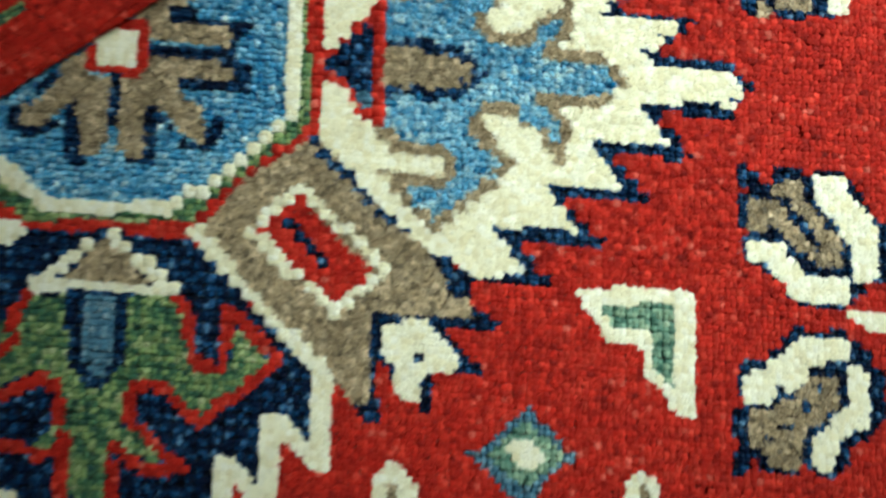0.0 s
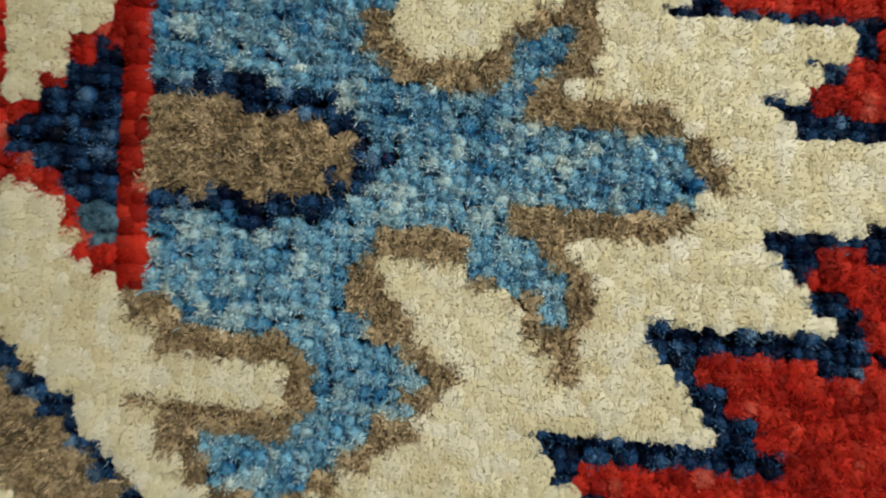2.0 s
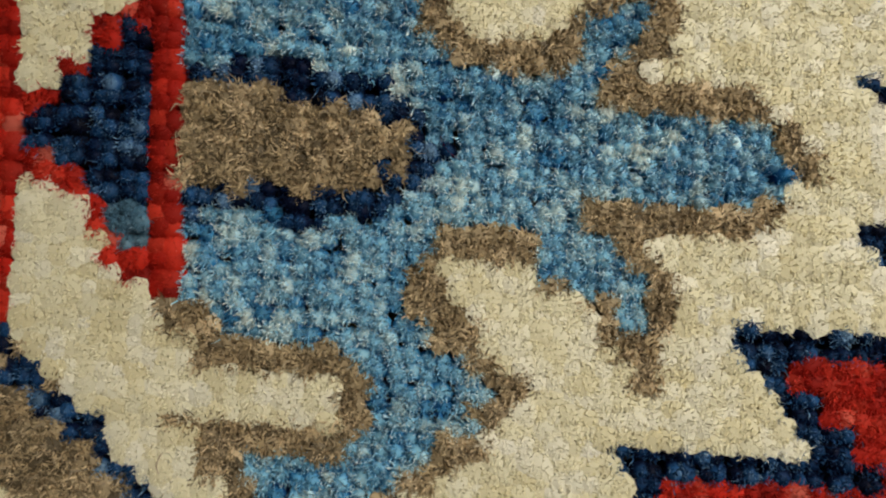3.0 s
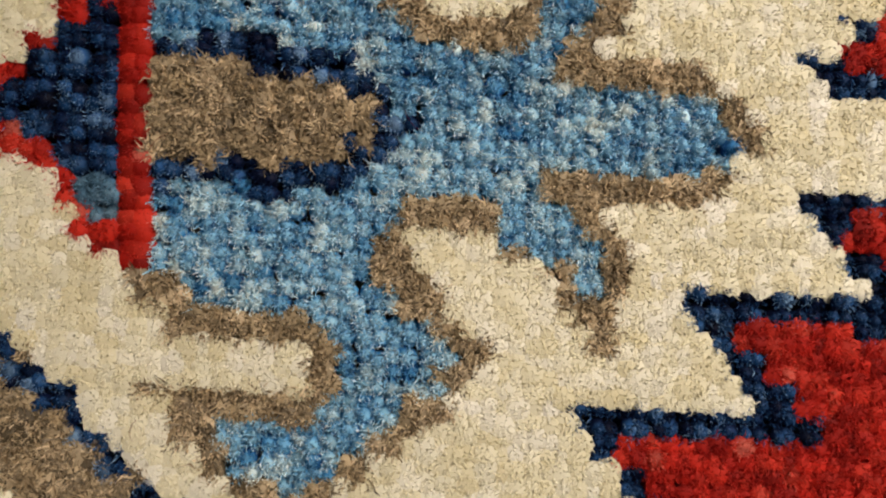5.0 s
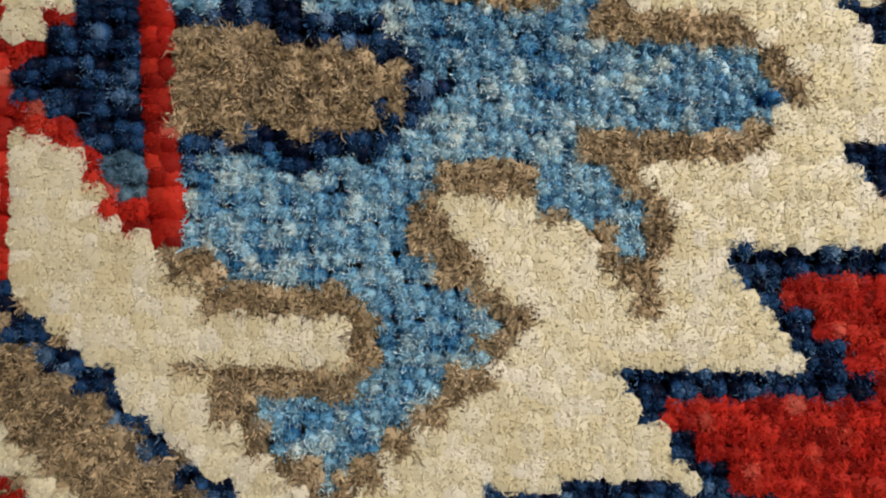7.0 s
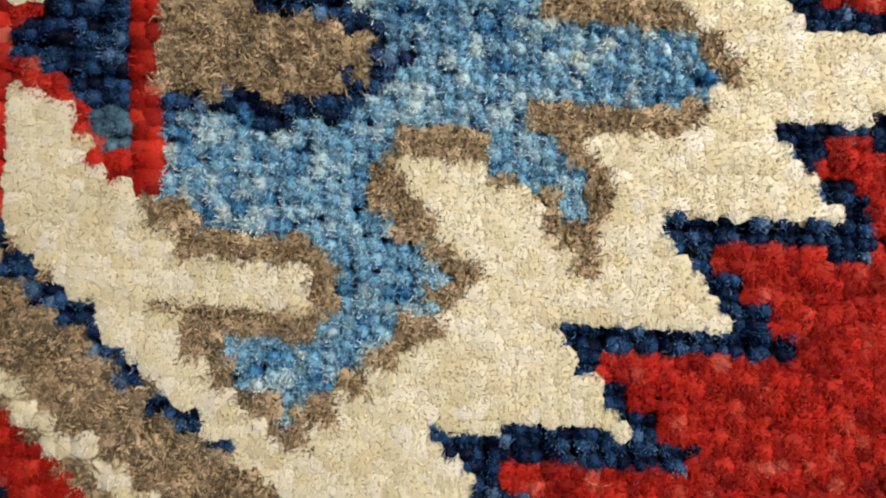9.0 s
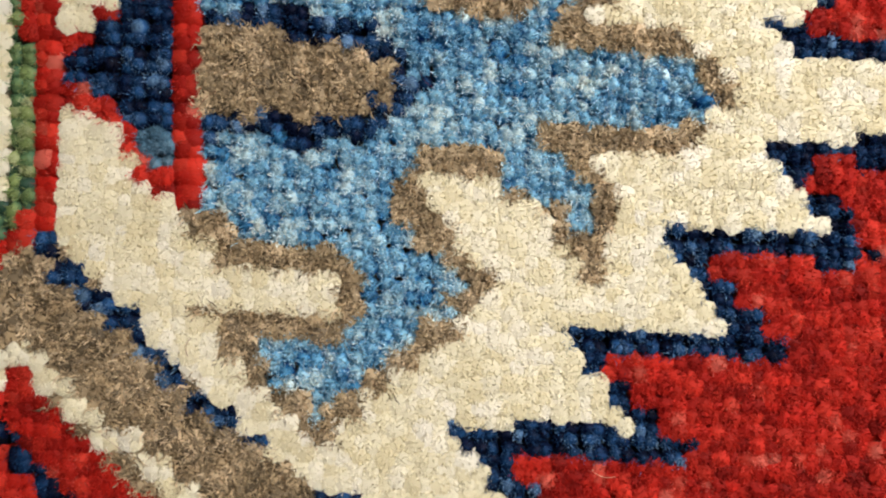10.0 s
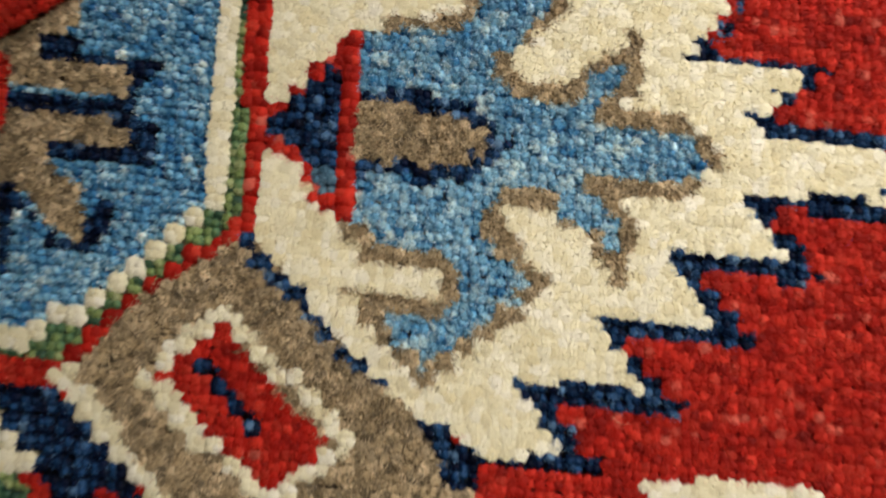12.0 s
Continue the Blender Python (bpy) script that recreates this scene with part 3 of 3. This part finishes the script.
fill('sky', (-8.5, 5), (-8, 5.5), (-5, 6), (-2.75, 6.25), (-2.5, 7), (-1.5, 9.75), (2, 10), (1.75, 7.25), (0.5, 6), (0, 5), (-1, 5.25), (-1.25, 4.75), (-1, 3.5), (0.5, 2.5), (1.5, 2.25), (3.5, 2.5), (4, 3.5), (4.25, 4.25), (5.25, 4.75), (6, 5), (6.25, 3.75), (5.25, 2.75), (4.5, 2.25), (3.5, -1.25), (0.75, -2.25), (-8.25, -2.75))
fill('sky', (4.5, 2.25), (4.75, 1.75), (6.25, 1.75), (8.75, 1.75), (9.75, 1.5), (10.25, 0.75), (10.75, 0), (10.5, -0.75), (9.5, -1.25), (6.25, -1.5), (3.75, -1.5), (4.25, -2.25), (5.5, -3.25), (6, -4.5), (5.5, -5.5), (4.75, -4.5), (3.5, -4), (3, -3.5), (2.5, -2.5), (1.5, -2.25), (0.5, -1.5))
fill('sky', (-8.5, -2.5), (-8.5, -5.5), (-7.75, -5.5), (-7.5, -6.25), (-7.25, -6.75), (-6, -6.5), (-5.5, -6.25), (-3.5, -6.25), (-3.25, -6.75), (-3, -7.25), (-2.25, -7.5), (-2.25, -9), (-2.75, -9), (-2.75, -9.25), (-3.5, -9.5), (-3.5, -10), (-4.5, -9.75), (-4.75, -10), (-5.75, -10), (-6.5, -9.75), (-6.25, -11), (-5.75, -11.25), (-5.75, -11.75), (-4.5, -12), (-4.5, -12.75), (-3.75, -12.75), (-3.5, -12), (-3, -12), (-2.5, -12.25), (-2.5, -11.5), (-2.75, -11), (-2, -10.75), (-1.75, -11.25), (-1.5, -11), (-1.5, -10.25), (-0.75, -10.25), (-0.25, -10), (-1, -8.75), (-1.5, -7.25), (-2.75, -5.75), (-7.25, -2.25))
fill('sky', (-0.25, -10), (-0.5, -9), (0.25, -9), (0.75, -9.25), (1, -8.75), (0.75, -8.25), (1.5, -8), (1.75, -8), (1.5, -7.5), (1.25, -7.25), (0.5, -6.5), (-0.25, -6.25), (-0.5, -5.75), (-1, -5.5), (-1.5, -5), (-1.5, -4), (-1.25, -3.75), (-0.75, -3.75), (-0.25, -3.5), (0, -2.75), (1.25, -2.75), (2.75, -2.75), (2.75, -1.75), (-8, -2.25), (-3.25, -5.75), (-2, -7.25), (-1.5, -8.75))
fill('grey', (-0.25, -2.5), (2.75, -2.75), (2.75, -3.75), (3.75, -4.25), (4.5, -4.5), (5, -4.75), (5.25, -5.5), (4.75, -5.75), (4.25, -5), (3.5, -4.5), (2.75, -4.25), (2.5, -3.5), (-0.25, -3.75))
fill('grey', (5, -6.5), (4.75, -5.5), (5.25, -5.5), (6, -5.5), (6, -3.5), (6.75, -3.5), (7, -4.25), (6.75, -5.5), (6.75, -7.25), (5.75, -7.25), (5.5, -6.75))
fill('sky', (2.75, -2.5), (4.75, -2.25), (5.25, -3), (5.75, -3.5), (6, -4), (6, -4.25), (5.75, -4.75), (6, -5.5), (5.5, -5.75), (5.25, -5.25), (5, -4.75), (4.5, -4.5), (3.75, -4.25), (2.75, -3.75))
fill('ivory', (0, 5.25), (0.25, 4), (1.25, 3.25), (2.75, 3.5), (3, 4.25), (4, 4.75), (4.5, 5.5), (5.5, 5.75), (6, 7.25), (1.75, 6.25))
fill('navy', (-8.5, 2.25), (-7, 2.25), (-5.75, 2.5), (-4.5, 2.25), (-3.75, 2.25), (-2, 2.25), (-2, 1.5), (-1, 1), (-1, 0.25), (0, 0.25), (0, -0.5), (-0.5, -0.75), (-1, -0.75), (-1, -1.25), (-1.5, -1.75), (-1.75, -2), (-2, -2.25), (-3, -2.5), (-3.75, -2.5), (-4.5, -3), (-5, -3), (-5.75, -2.5), (-6.75, -2.5), (-7, -2.5), (-7.75, -2.75), (-8.5, -3))
fill('grey', (-8.5, 1.5), (-7, 1.5), (-5.5, 1.25), (-4.25, 1.25), (-2.75, 1), (-2.5, 0.5), (-1.75, 0.5), (-1.25, 0), (-1.25, -0.5), (-1.5, -0.75), (-2, -0.75), (-2.25, -0.25), (-2.5, -0.5), (-2.5, -1), (-2, -1.5), (-2.25, -1.75), (-3, -1.5), (-3.75, -1.5), (-4.5, -1.5), (-4.5, -2), (-5, -1.75), (-5.5, -1.5), (-5.75, -1.25), (-6.5, -1.25), (-6.75, -2), (-7, -1.75), (-7.25, -1.5), (-7.75, -2), (-8.25, -2), (-8.5, -1.75))

# ---- the rug: foundation, tufts and pile ----
dice = np.random.default_rng(7)
# Per yarn: crown's height, hairs a tuft, hairs' length and half width (mm), how far they lie down, how much paler their
# tips are, by wear and in navy also by light painted into the dye, how tufts gather into knots, unevenness, girth,
# depth of the yarn under the hairs, unevenness of height.
HABIT = {
    "red": (0.32, 64, 0.74, 0.038, 0.78, 0.18, 0.16, 0.18, 0.80, -0.46, 0.09),
    "ivory": (0.15, 66, 0.56, 0.044, 0.99, 0.10, 0.08, 0.15, 0.90, -0.34, 0.05),
    "navy": (0.92, 60, 0.78, 0.040, 0.58, 0.60, 0.60, 0.13, 0.74, -0.42, 0.12),
    "sky": (1.00, 64, 1.02, 0.044, 0.54, 0.60, 0.00, 0.25, 0.71, -0.60, 0.15),
    "teal": (0.80, 76, 0.85, 0.028, 0.55, 0.50, 0.25, 0.18, 0.68, -0.50, 0.10),
    "grey": (0.18, 54, 0.95, 0.060, 0.88, 0.15, 0.00, 0.26, 0.76, -0.50, 0.07),
    "green": (0.70, 60, 0.80, 0.034, 0.58, 0.40, 0.35, 0.18, 0.72, -0.48, 0.10),
    "mint": (0.60, 76, 0.75, 0.028, 0.60, 0.45, 0.50, 0.14, 0.74, -0.48, 0.08),
    "red_bead": (0.80, 78, 0.55, 0.025, 0.75, 0.12, 1.10, 0.07, 1.08, -0.35, 0.04),
    "ivory_bead": (0.55, 90, 0.60, 0.023, 0.88, 0.10, 0.95, 0.07, 0.98, -0.30, 0.04),
    "navy_bead": (0.85, 74, 0.65, 0.027, 0.65, 0.50, 0.90, 0.10, 0.88, -0.40, 0.06),
}
# How far the tufts of a knot draw together across the rows, which leaves furrows between the wefts.
FURROW = {"red": 0.30, "ivory": 0.20, "navy": 0.6, "sky": 0.15, "teal": 0.3, "grey": 0.1, "green": 0.5, "mint": 0.4}
# How loosely the hairs of a tuft splay.
LOOSE = {"grey": 1.0, "ivory": 0.9, "ivory_bead": 0.8, "sky": 0.55, "red": 0.6, "navy": 0.2}
CELL_W, CELL_H = KNOT_W * 500, KNOT_H * 500


def tuft(colour, fine):
    """Half a knot's cut end: a rounded crown of yarn with splayed hairs. Returns places in metres, faces and dye."""
    crown, hairs, long, thick, lie, worn_lit, _, _, girth, depth, ripple = HABIT[colour]
    verts, faces, dyes = [], [], []
    dye = float(dice.beta(1.6, 1.6)) * (1 - worn_lit)
    ax, ay = girth * CELL_W * dice.uniform(0.88, 1.12), girth * CELL_H * dice.uniform(0.88, 1.12)
    top = depth + dice.normal(0, ripple / 2)
    ring = 8 if fine else 5
    verts.append((0, 0, top))
    # Dye paler towards the top: wear, and in navy painted light too.
    dyes.append(dye + worn_lit * 0.7)
    # The crown in two rings, then the skirt from an edge of its own down to the foundation.
    for reach, drop, down in ((0.55, 0.22, 0.0), (1.0, 1.2, 0.0), (1.0, 1.2, 0.01), (0.9, 3.0, 1.7)):
        for k in range(ring):
            a = 2 * math.pi * k / ring
            wob = 1.0 + 0.1 * math.sin(3.0 * a + 9.0 * dye)
            verts.append((ax * reach * math.cos(a) * wob, ay * reach * math.sin(a) * wob, top - crown * drop - down))
            dyes.append(dye + worn_lit * 0.7 * max(0.0, 1 - drop / 1.2))
    for k in range(ring):
        n = (k + 1) % ring
        faces.append((0, 1 + k, 1 + n))
        for level in (0, 2):
            p, q = 1 + level * ring + k, 1 + level * ring + n
            faces += [(p, p + ring, q + ring), (p, q + ring, q)]
    loose = LOOSE.get(colour, 0.3)
    comb = dice.normal(0, 0.30, 2) * (1 - loose) + np.array([0.04, -0.30 + 0.12 * loose])
    for _ in range(hairs if fine else hairs // 2):
        a, r = dice.uniform(0, 2 * math.pi), math.sqrt(dice.random())
        x, y = ax * r * math.cos(a) * 0.8, ay * r * math.sin(a) * 0.8
        z = top - crown * (0.16 * r + 0.7 * r**3) - 0.10
        out = np.array([math.cos(a), math.sin(a)]) * r * (0.5 + 0.3 * loose) + dice.normal(0, 0.38 + 0.17 * loose, 2) + comb
        length = long * dice.uniform(0.6, 1.25) * (1.8 if dice.random() < 0.015 else 1.0)
        flat = min(0.97, lie * dice.uniform(0.35, 1.1) * (0.5 + 0.6 * r) + 0.12)
        go = out / max(np.hypot(*out), 1e-3) * length * flat
        rise = length * math.sqrt(1 - flat**2)
        wide = thick * dice.uniform(0.7, 1.5) * (1.0 if fine else 1.3)
        across = np.array([-go[1], go[0]]) / max(np.hypot(*go), 1e-3) * wide
        bend = dice.normal(0, 0.12, 2) * length
        b = len(verts)
        mid = (x + go[0] * 0.5 + bend[0], y + go[1] * 0.5 + bend[1], z + rise * 0.6)
        shade = dye + dice.normal(0, 0.07)
        cant = dice.normal(0, 0.5) * wide
        for (px, py, pz), w, tone in (((x, y, z), 1.0, 0.1), (mid, 0.95, 0.75)):
            verts += [(px - across[0] * w, py - across[1] * w, pz - cant), (px + across[0] * w, py + across[1] * w, pz + cant)]
            dyes += [shade + worn_lit * tone] * 2
        verts.append((x + go[0], y + go[1], z + rise * dice.uniform(0.65, 0.95)))
        dyes.append(shade + worn_lit)
        faces += [(b, b + 1, b + 3), (b, b + 3, b + 2), (b + 2, b + 3, b + 4)]
    return np.array(verts) / 1000, np.array(faces), np.clip(np.array(dyes), 0, 1)


def pile_mesh(name, verts, faces, dyes, material):
    data = bpy.data.meshes.new(name)
    data.vertices.add(len(verts))
    data.vertices.foreach_set("co", verts.astype(np.float32).ravel())
    data.loops.add(faces.size)
    data.loops.foreach_set("vertex_index", faces.astype(np.int32).ravel())
    data.polygons.add(len(faces))
    data.polygons.foreach_set("loop_start", np.arange(0, faces.size, 3, dtype=np.int32))
    data.update(calc_edges=True)
    data.attributes.new("dye", "FLOAT", "POINT").data.foreach_set("value", dyes.astype(np.float32))
    data.polygons.foreach_set("use_smooth", np.ones(len(faces), bool))
    data.materials.append(material)
    return data


FINE = {c: [tuft(c, True) for _ in range(16)] for c in HABIT}
COARSE = {c: [tuft(c, False) for _ in range(12)] for c in HABIT}


def place_of(u, v):
    y = v * KNOT_H
    return u * KNOT_W - SKEW * y, y


rug = tagged(new("rug"), "hand-knotted wool rug, red field with ivory palmette and blue flower", "rug")
rug.location = (0, 0, FLOOR_Z)


def under_rug(ob):
    ob.parent = rug
    ob.matrix_parent_inverse = Matrix.Translation((0, 0, -FLOOR_Z))
    return ob


bm = bmesh.new()
bmesh.ops.bevel(bm, geom=block(bm, -0.62, -0.48, FLOOR_Z + 0.0002, 0.62, 0.46, -0.0045) and bm.edges[:], offset=0.002, segments=2, affect="EDGES")
tagged(under_rug(part("foundation", bm, COTTON)), "cotton warp and weft foundation")


def far_field():
    """The plain red pile round the part that is drawn knot by knot: a thick frame with a hole."""
    (xa, ya), (xb, yb) = (U0 * KNOT_W - 0.002, V0 * KNOT_H - 0.0015), (U1 * KNOT_W + 0.002, V1 * KNOT_H + 0.0015)
    bm = bmesh.new()
    for box in ((-0.615, -0.475, xa, 0.455), (xb, -0.475, 0.615, 0.455), (xa, -0.475, xb, ya), (xa, yb, xb, 0.455)):
        block(bm, box[0], box[1], -0.0044, box[2], box[3], -0.0006)
    return bm


tagged(under_rug(part("outer_pile", far_field(), FAR_PILE)), "plain red cut wool pile")

# The tufts seen nearest are pieces of their own; the rest of the pile is joined by colour.
NEAR_U, NEAR_V = (-4.5, 5.6), (-8.1, -0.6)
shared = {c: [pile_mesh("tuft", *made, WOOL[c.split("_")[0]]) for made in FINE[c]] for c in HABIT}
heaps = {c: [[], [], [], 0] for c in COLOURS}
single = []
row_sway = {v: dice.normal(0, 0.12, 2) for v in range(V0 - 1, V1 + 2)}
for row in range(design.shape[0]):
    for col in range(design.shape[1]):
        u, v, c = float(grid_u[row, col]), float(grid_v[row, col]), COLOURS[design[row, col]]
        habit = c + "_bead" if beaded[row, col] else c
        gather, uneven = HABIT[habit][6:8]
        fine = -15 <= u <= 22 and -16 <= v <= 9
        ku, kv = round(u), round(v)
        su, sv = u + (ku - u) * gather * 0.45, v + (kv - v) * max(gather, FURROW[c] * (1.0 if fine else 0.5)) * 0.45
        x, y = place_of(su, sv)
        x += (row_sway[kv][0] + dice.normal(0, uneven)) * 0.001
        y += (dice.normal(0, uneven) + 0.12 * math.sin(0.37 * ku + 0.8 * kv)) * 0.001
        z = (row_sway[kv][1] * 0.35 + dice.normal(0, HABIT[habit][10]) + 0.04) * 0.001
        if c == "red" and dice.random() < 0.012:
            z -= 0.0009
        turn = dice.normal(0, 0.35)
        size = dice.normal(1.04, 0.05)
        if NEAR_U[0] <= u <= NEAR_U[1] and NEAR_V[0] <= v <= NEAR_V[1]:
            single.append((habit, int(dice.integers(16)), Matrix.Translation((x, y, z)) @ Matrix.Rotation(turn, 4, "Z") @ Matrix.Diagonal((size, size, 1, 1))))
            continue
        kinds = (FINE if fine else COARSE)[habit]
        places, faces, dyes = kinds[int(dice.integers(len(kinds)))]
        ca, sa = math.cos(turn) * size, math.sin(turn) * size
        moved = np.column_stack((places[:, 0] * ca - places[:, 1] * sa + x, places[:, 0] * sa + places[:, 1] * ca + y, places[:, 2] + z))
        heap = heaps[c]
        heap[0].append(moved)
        heap[1].append(faces + heap[3])
        heap[2].append(np.clip(dyes + dice.normal(0, 0.11), 0, 1))
        heap[3] += len(places)
WORDS = {"red": "red", "ivory": "ivory white", "navy": "dark navy blue", "sky": "sky blue", "teal": "faded blue", "grey": "undyed grey-brown", "green": "mottled green", "mint": "pale mint green"}
for c, (places, faces, dyes, _) in heaps.items():
    if places:
        ob = new(c + "_pile", pile_mesh(c + "_pile", np.concatenate(places), np.concatenate(faces), np.concatenate(dyes), WOOL[c]))
        tagged(under_rug(ob), WORDS[c] + " cut wool pile", kind="stuff")

# ---- the corner of a second rug that lies over the first ----
top_rug = tagged(new("overlapping_rug"), "corner of a second red wool rug lying over the first", "rug")
top_rug.matrix_basis = Matrix.Translation((-0.119, -0.0175, 0.0004)) @ Matrix.Rotation(math.atan2(26.1, 33.5), 4, "Z")
bm = bmesh.new()
block(bm, -0.09, 0.0040, 0.0, 0.16, 0.20, 0.0018)
bmesh.ops.bevel(bm, geom=[e for e in bm.edges if e.verts[0].co.y < 0.0045 and e.verts[1].co.y < 0.0045], offset=0.0008, segments=3, affect="EDGES")
part("foundation", bm, COTTON, top_rug)
bm = bmesh.new()
block(bm, -0.088, 0.040, 0.0017, 0.158, 0.198, 0.0034)
part("outer_pile", bm, FAR_PILE, top_rug)
heaps = {c: [[], [], [], 0] for c in ("red", "green", "ivory")}
for v in range(27):
    for u in range(-24, 68):
        c = "red" if v < 10 or u > 15 else ("green", "ivory", "green", "red")[(v // 2 + u // 6) % 4]
        places, faces, dyes = COARSE[c][int(dice.integers(12))]
        x, y = u * KNOT_W / 2 + dice.normal(0, 0.0002), 0.0008 + v * 0.0015 + dice.normal(0, 0.0001)
        lean = 0.9 - 0.3 * v if v < 3 else 0.0
        heap = heaps[c]
        yy, zz = places[:, 1] * 0.98, places[:, 2] * 0.8
        level = 0.0038 - 0.0004 * max(0, 2 - v) ** 2
        heap[0].append(np.column_stack((places[:, 0] + x, yy * math.cos(lean) + zz * -math.sin(lean) + y, zz * math.cos(lean) + yy * math.sin(lean) + level)))
        heap[1].append(faces + heap[3])
        heap[2].append(np.clip(dyes + dice.normal(0, 0.1), 0, 1))
        heap[3] += len(places)
for c, (places, faces, dyes, _) in heaps.items():
    ob = new(c + "_pile", pile_mesh(c + "_pile", np.concatenate(places), np.concatenate(faces), np.concatenate(dyes), WOOL[c]))
    ob.parent = top_rug
    tagged(ob, WORDS[c] + " cut wool pile of the upper rug", kind="stuff")

# ---- bodies of the added lamps, above and beside the view ----
added_ceiling_lamp = tagged(new("added_ceiling_lamp"), "added flat white enamelled ceiling lamp over the rug, never in view", "ceiling lamp")
added_ceiling_lamp.location = (-0.3, 0.6, 2.3)
bm = bmesh.new()
block(bm, -0.5, -0.5, -0.06, 0.5, 0.5, 0.0)
bmesh.ops.bevel(bm, geom=bm.edges[:], offset=0.01, segments=2, affect="EDGES")
part("housing", bm, ENAMEL, added_ceiling_lamp)



def turned(segments, profile):
    """A body of revolution about z from (radius, height) pairs, open at both ends."""
    bm = bmesh.new()
    rings = [[bm.verts.new((r * math.cos(2 * math.pi * k / segments), r * math.sin(2 * math.pi * k / segments), z)) for k in range(segments)] for r, z in profile]
    for one, two in zip(rings, rings[1:]):
        for k in range(segments):
            bm.faces.new((one[k], one[(k + 1) % segments], two[(k + 1) % segments], two[k]))
    return bm


def spotlight(at, aim):
    """An added, unseen can on a stem, turned down on the rug; its mouth is open."""
    thing = tagged(new("added_ceiling_spotlight"), "added white enamelled spotlight on a short ceiling stem, never in view", "spotlight")
    thing.location = (at.x, at.y, 2.3)
    bm = bmesh.new()
    bmesh.ops.create_cone(bm, cap_ends=True, segments=32, radius1=0.055, radius2=0.05, depth=0.02, matrix=Matrix.Translation((0, 0, -0.01)))
    bmesh.ops.bevel(bm, geom=bm.edges[:], offset=0.002, segments=2, affect="EDGES")
    part("base", bm, ENAMEL, thing)
    bm = bmesh.new()
    bmesh.ops.create_cone(bm, cap_ends=True, segments=16, radius1=0.009, radius2=0.009, depth=0.09, matrix=Matrix.Translation((0, 0, -0.065)))
    part("stem", bm, ENAMEL, thing)
    can = part("can", turned(32, ((0.118, -0.06), (0.122, -0.058), (0.122, 0.05), (0.06, 0.085), (0.0, 0.087), (0.0, 0.082), (0.056, 0.08), (0.118, 0.046), (0.118, -0.06))), ENAMEL, thing)
    can.matrix_basis = Matrix.Translation((0, 0, -0.2)) @ (at - aim).to_track_quat("Z", "Y").to_matrix().to_4x4()
    return thing


first = spotlight(SPOTS[0], SPOT_AIM)
second = spotlight(SPOTS[1], SPOT_AIM)
for one in (first, second):
    tagged(one, group="ceiling spotlights")

# ---- loose fibres on the pile ----
def loose_fibre(x, y, heading, length, curl, material, tint):
    """A single hair that lies curled on the pile: a thin three-sided tube."""
    bm = bmesh.new()
    rings, steps, r = [], 12, 0.00002
    for k in range(steps + 1):
        a = heading + curl * (k / steps - 0.5)
        if k == 0:
            p = Vector((0, 0, 0.0))
        else:
            p = p + Vector((math.cos(a), math.sin(a), 0.12 * math.cos(5.0 * k / steps))) * (length / steps)
        side = Vector((-math.sin(a), math.cos(a), 0))
        w = r * (1.0 if k < steps else 0.4)
        rings.append([bm.verts.new(p + side * w), bm.verts.new(p - side * w), bm.verts.new(p + Vector((0, 0, 1.6 * w)))])
    for one, two in zip(rings, rings[1:]):
        for i in range(3):
            bm.faces.new((one[i], one[(i + 1) % 3], two[(i + 1) % 3], two[i]))
    ob = part("loose_fibre", bm, material)
    ob.location = (x, y, 0.0001)
    return tagged(ob, "single loose " + tint + " wool fibre lying on the rug", "fibre", "loose wool fibres")


for k in range(14):
    tone = ("ivory", "red", "ivory", "sky")[k % 4]
    x, y = dice.uniform(-0.035, 0.06), dice.uniform(-0.045, 0.012)
    loose_fibre(x, y, dice.uniform(0, 6.28), dice.uniform(0.0015, 0.0036), dice.normal(0, 0.8), WOOL[tone], WORDS[tone])

# ---- single tufts ----
for c, kind, m in single:
    ob = new("tuft", shared[c][kind])
    under_rug(ob)
    ob.matrix_basis = m
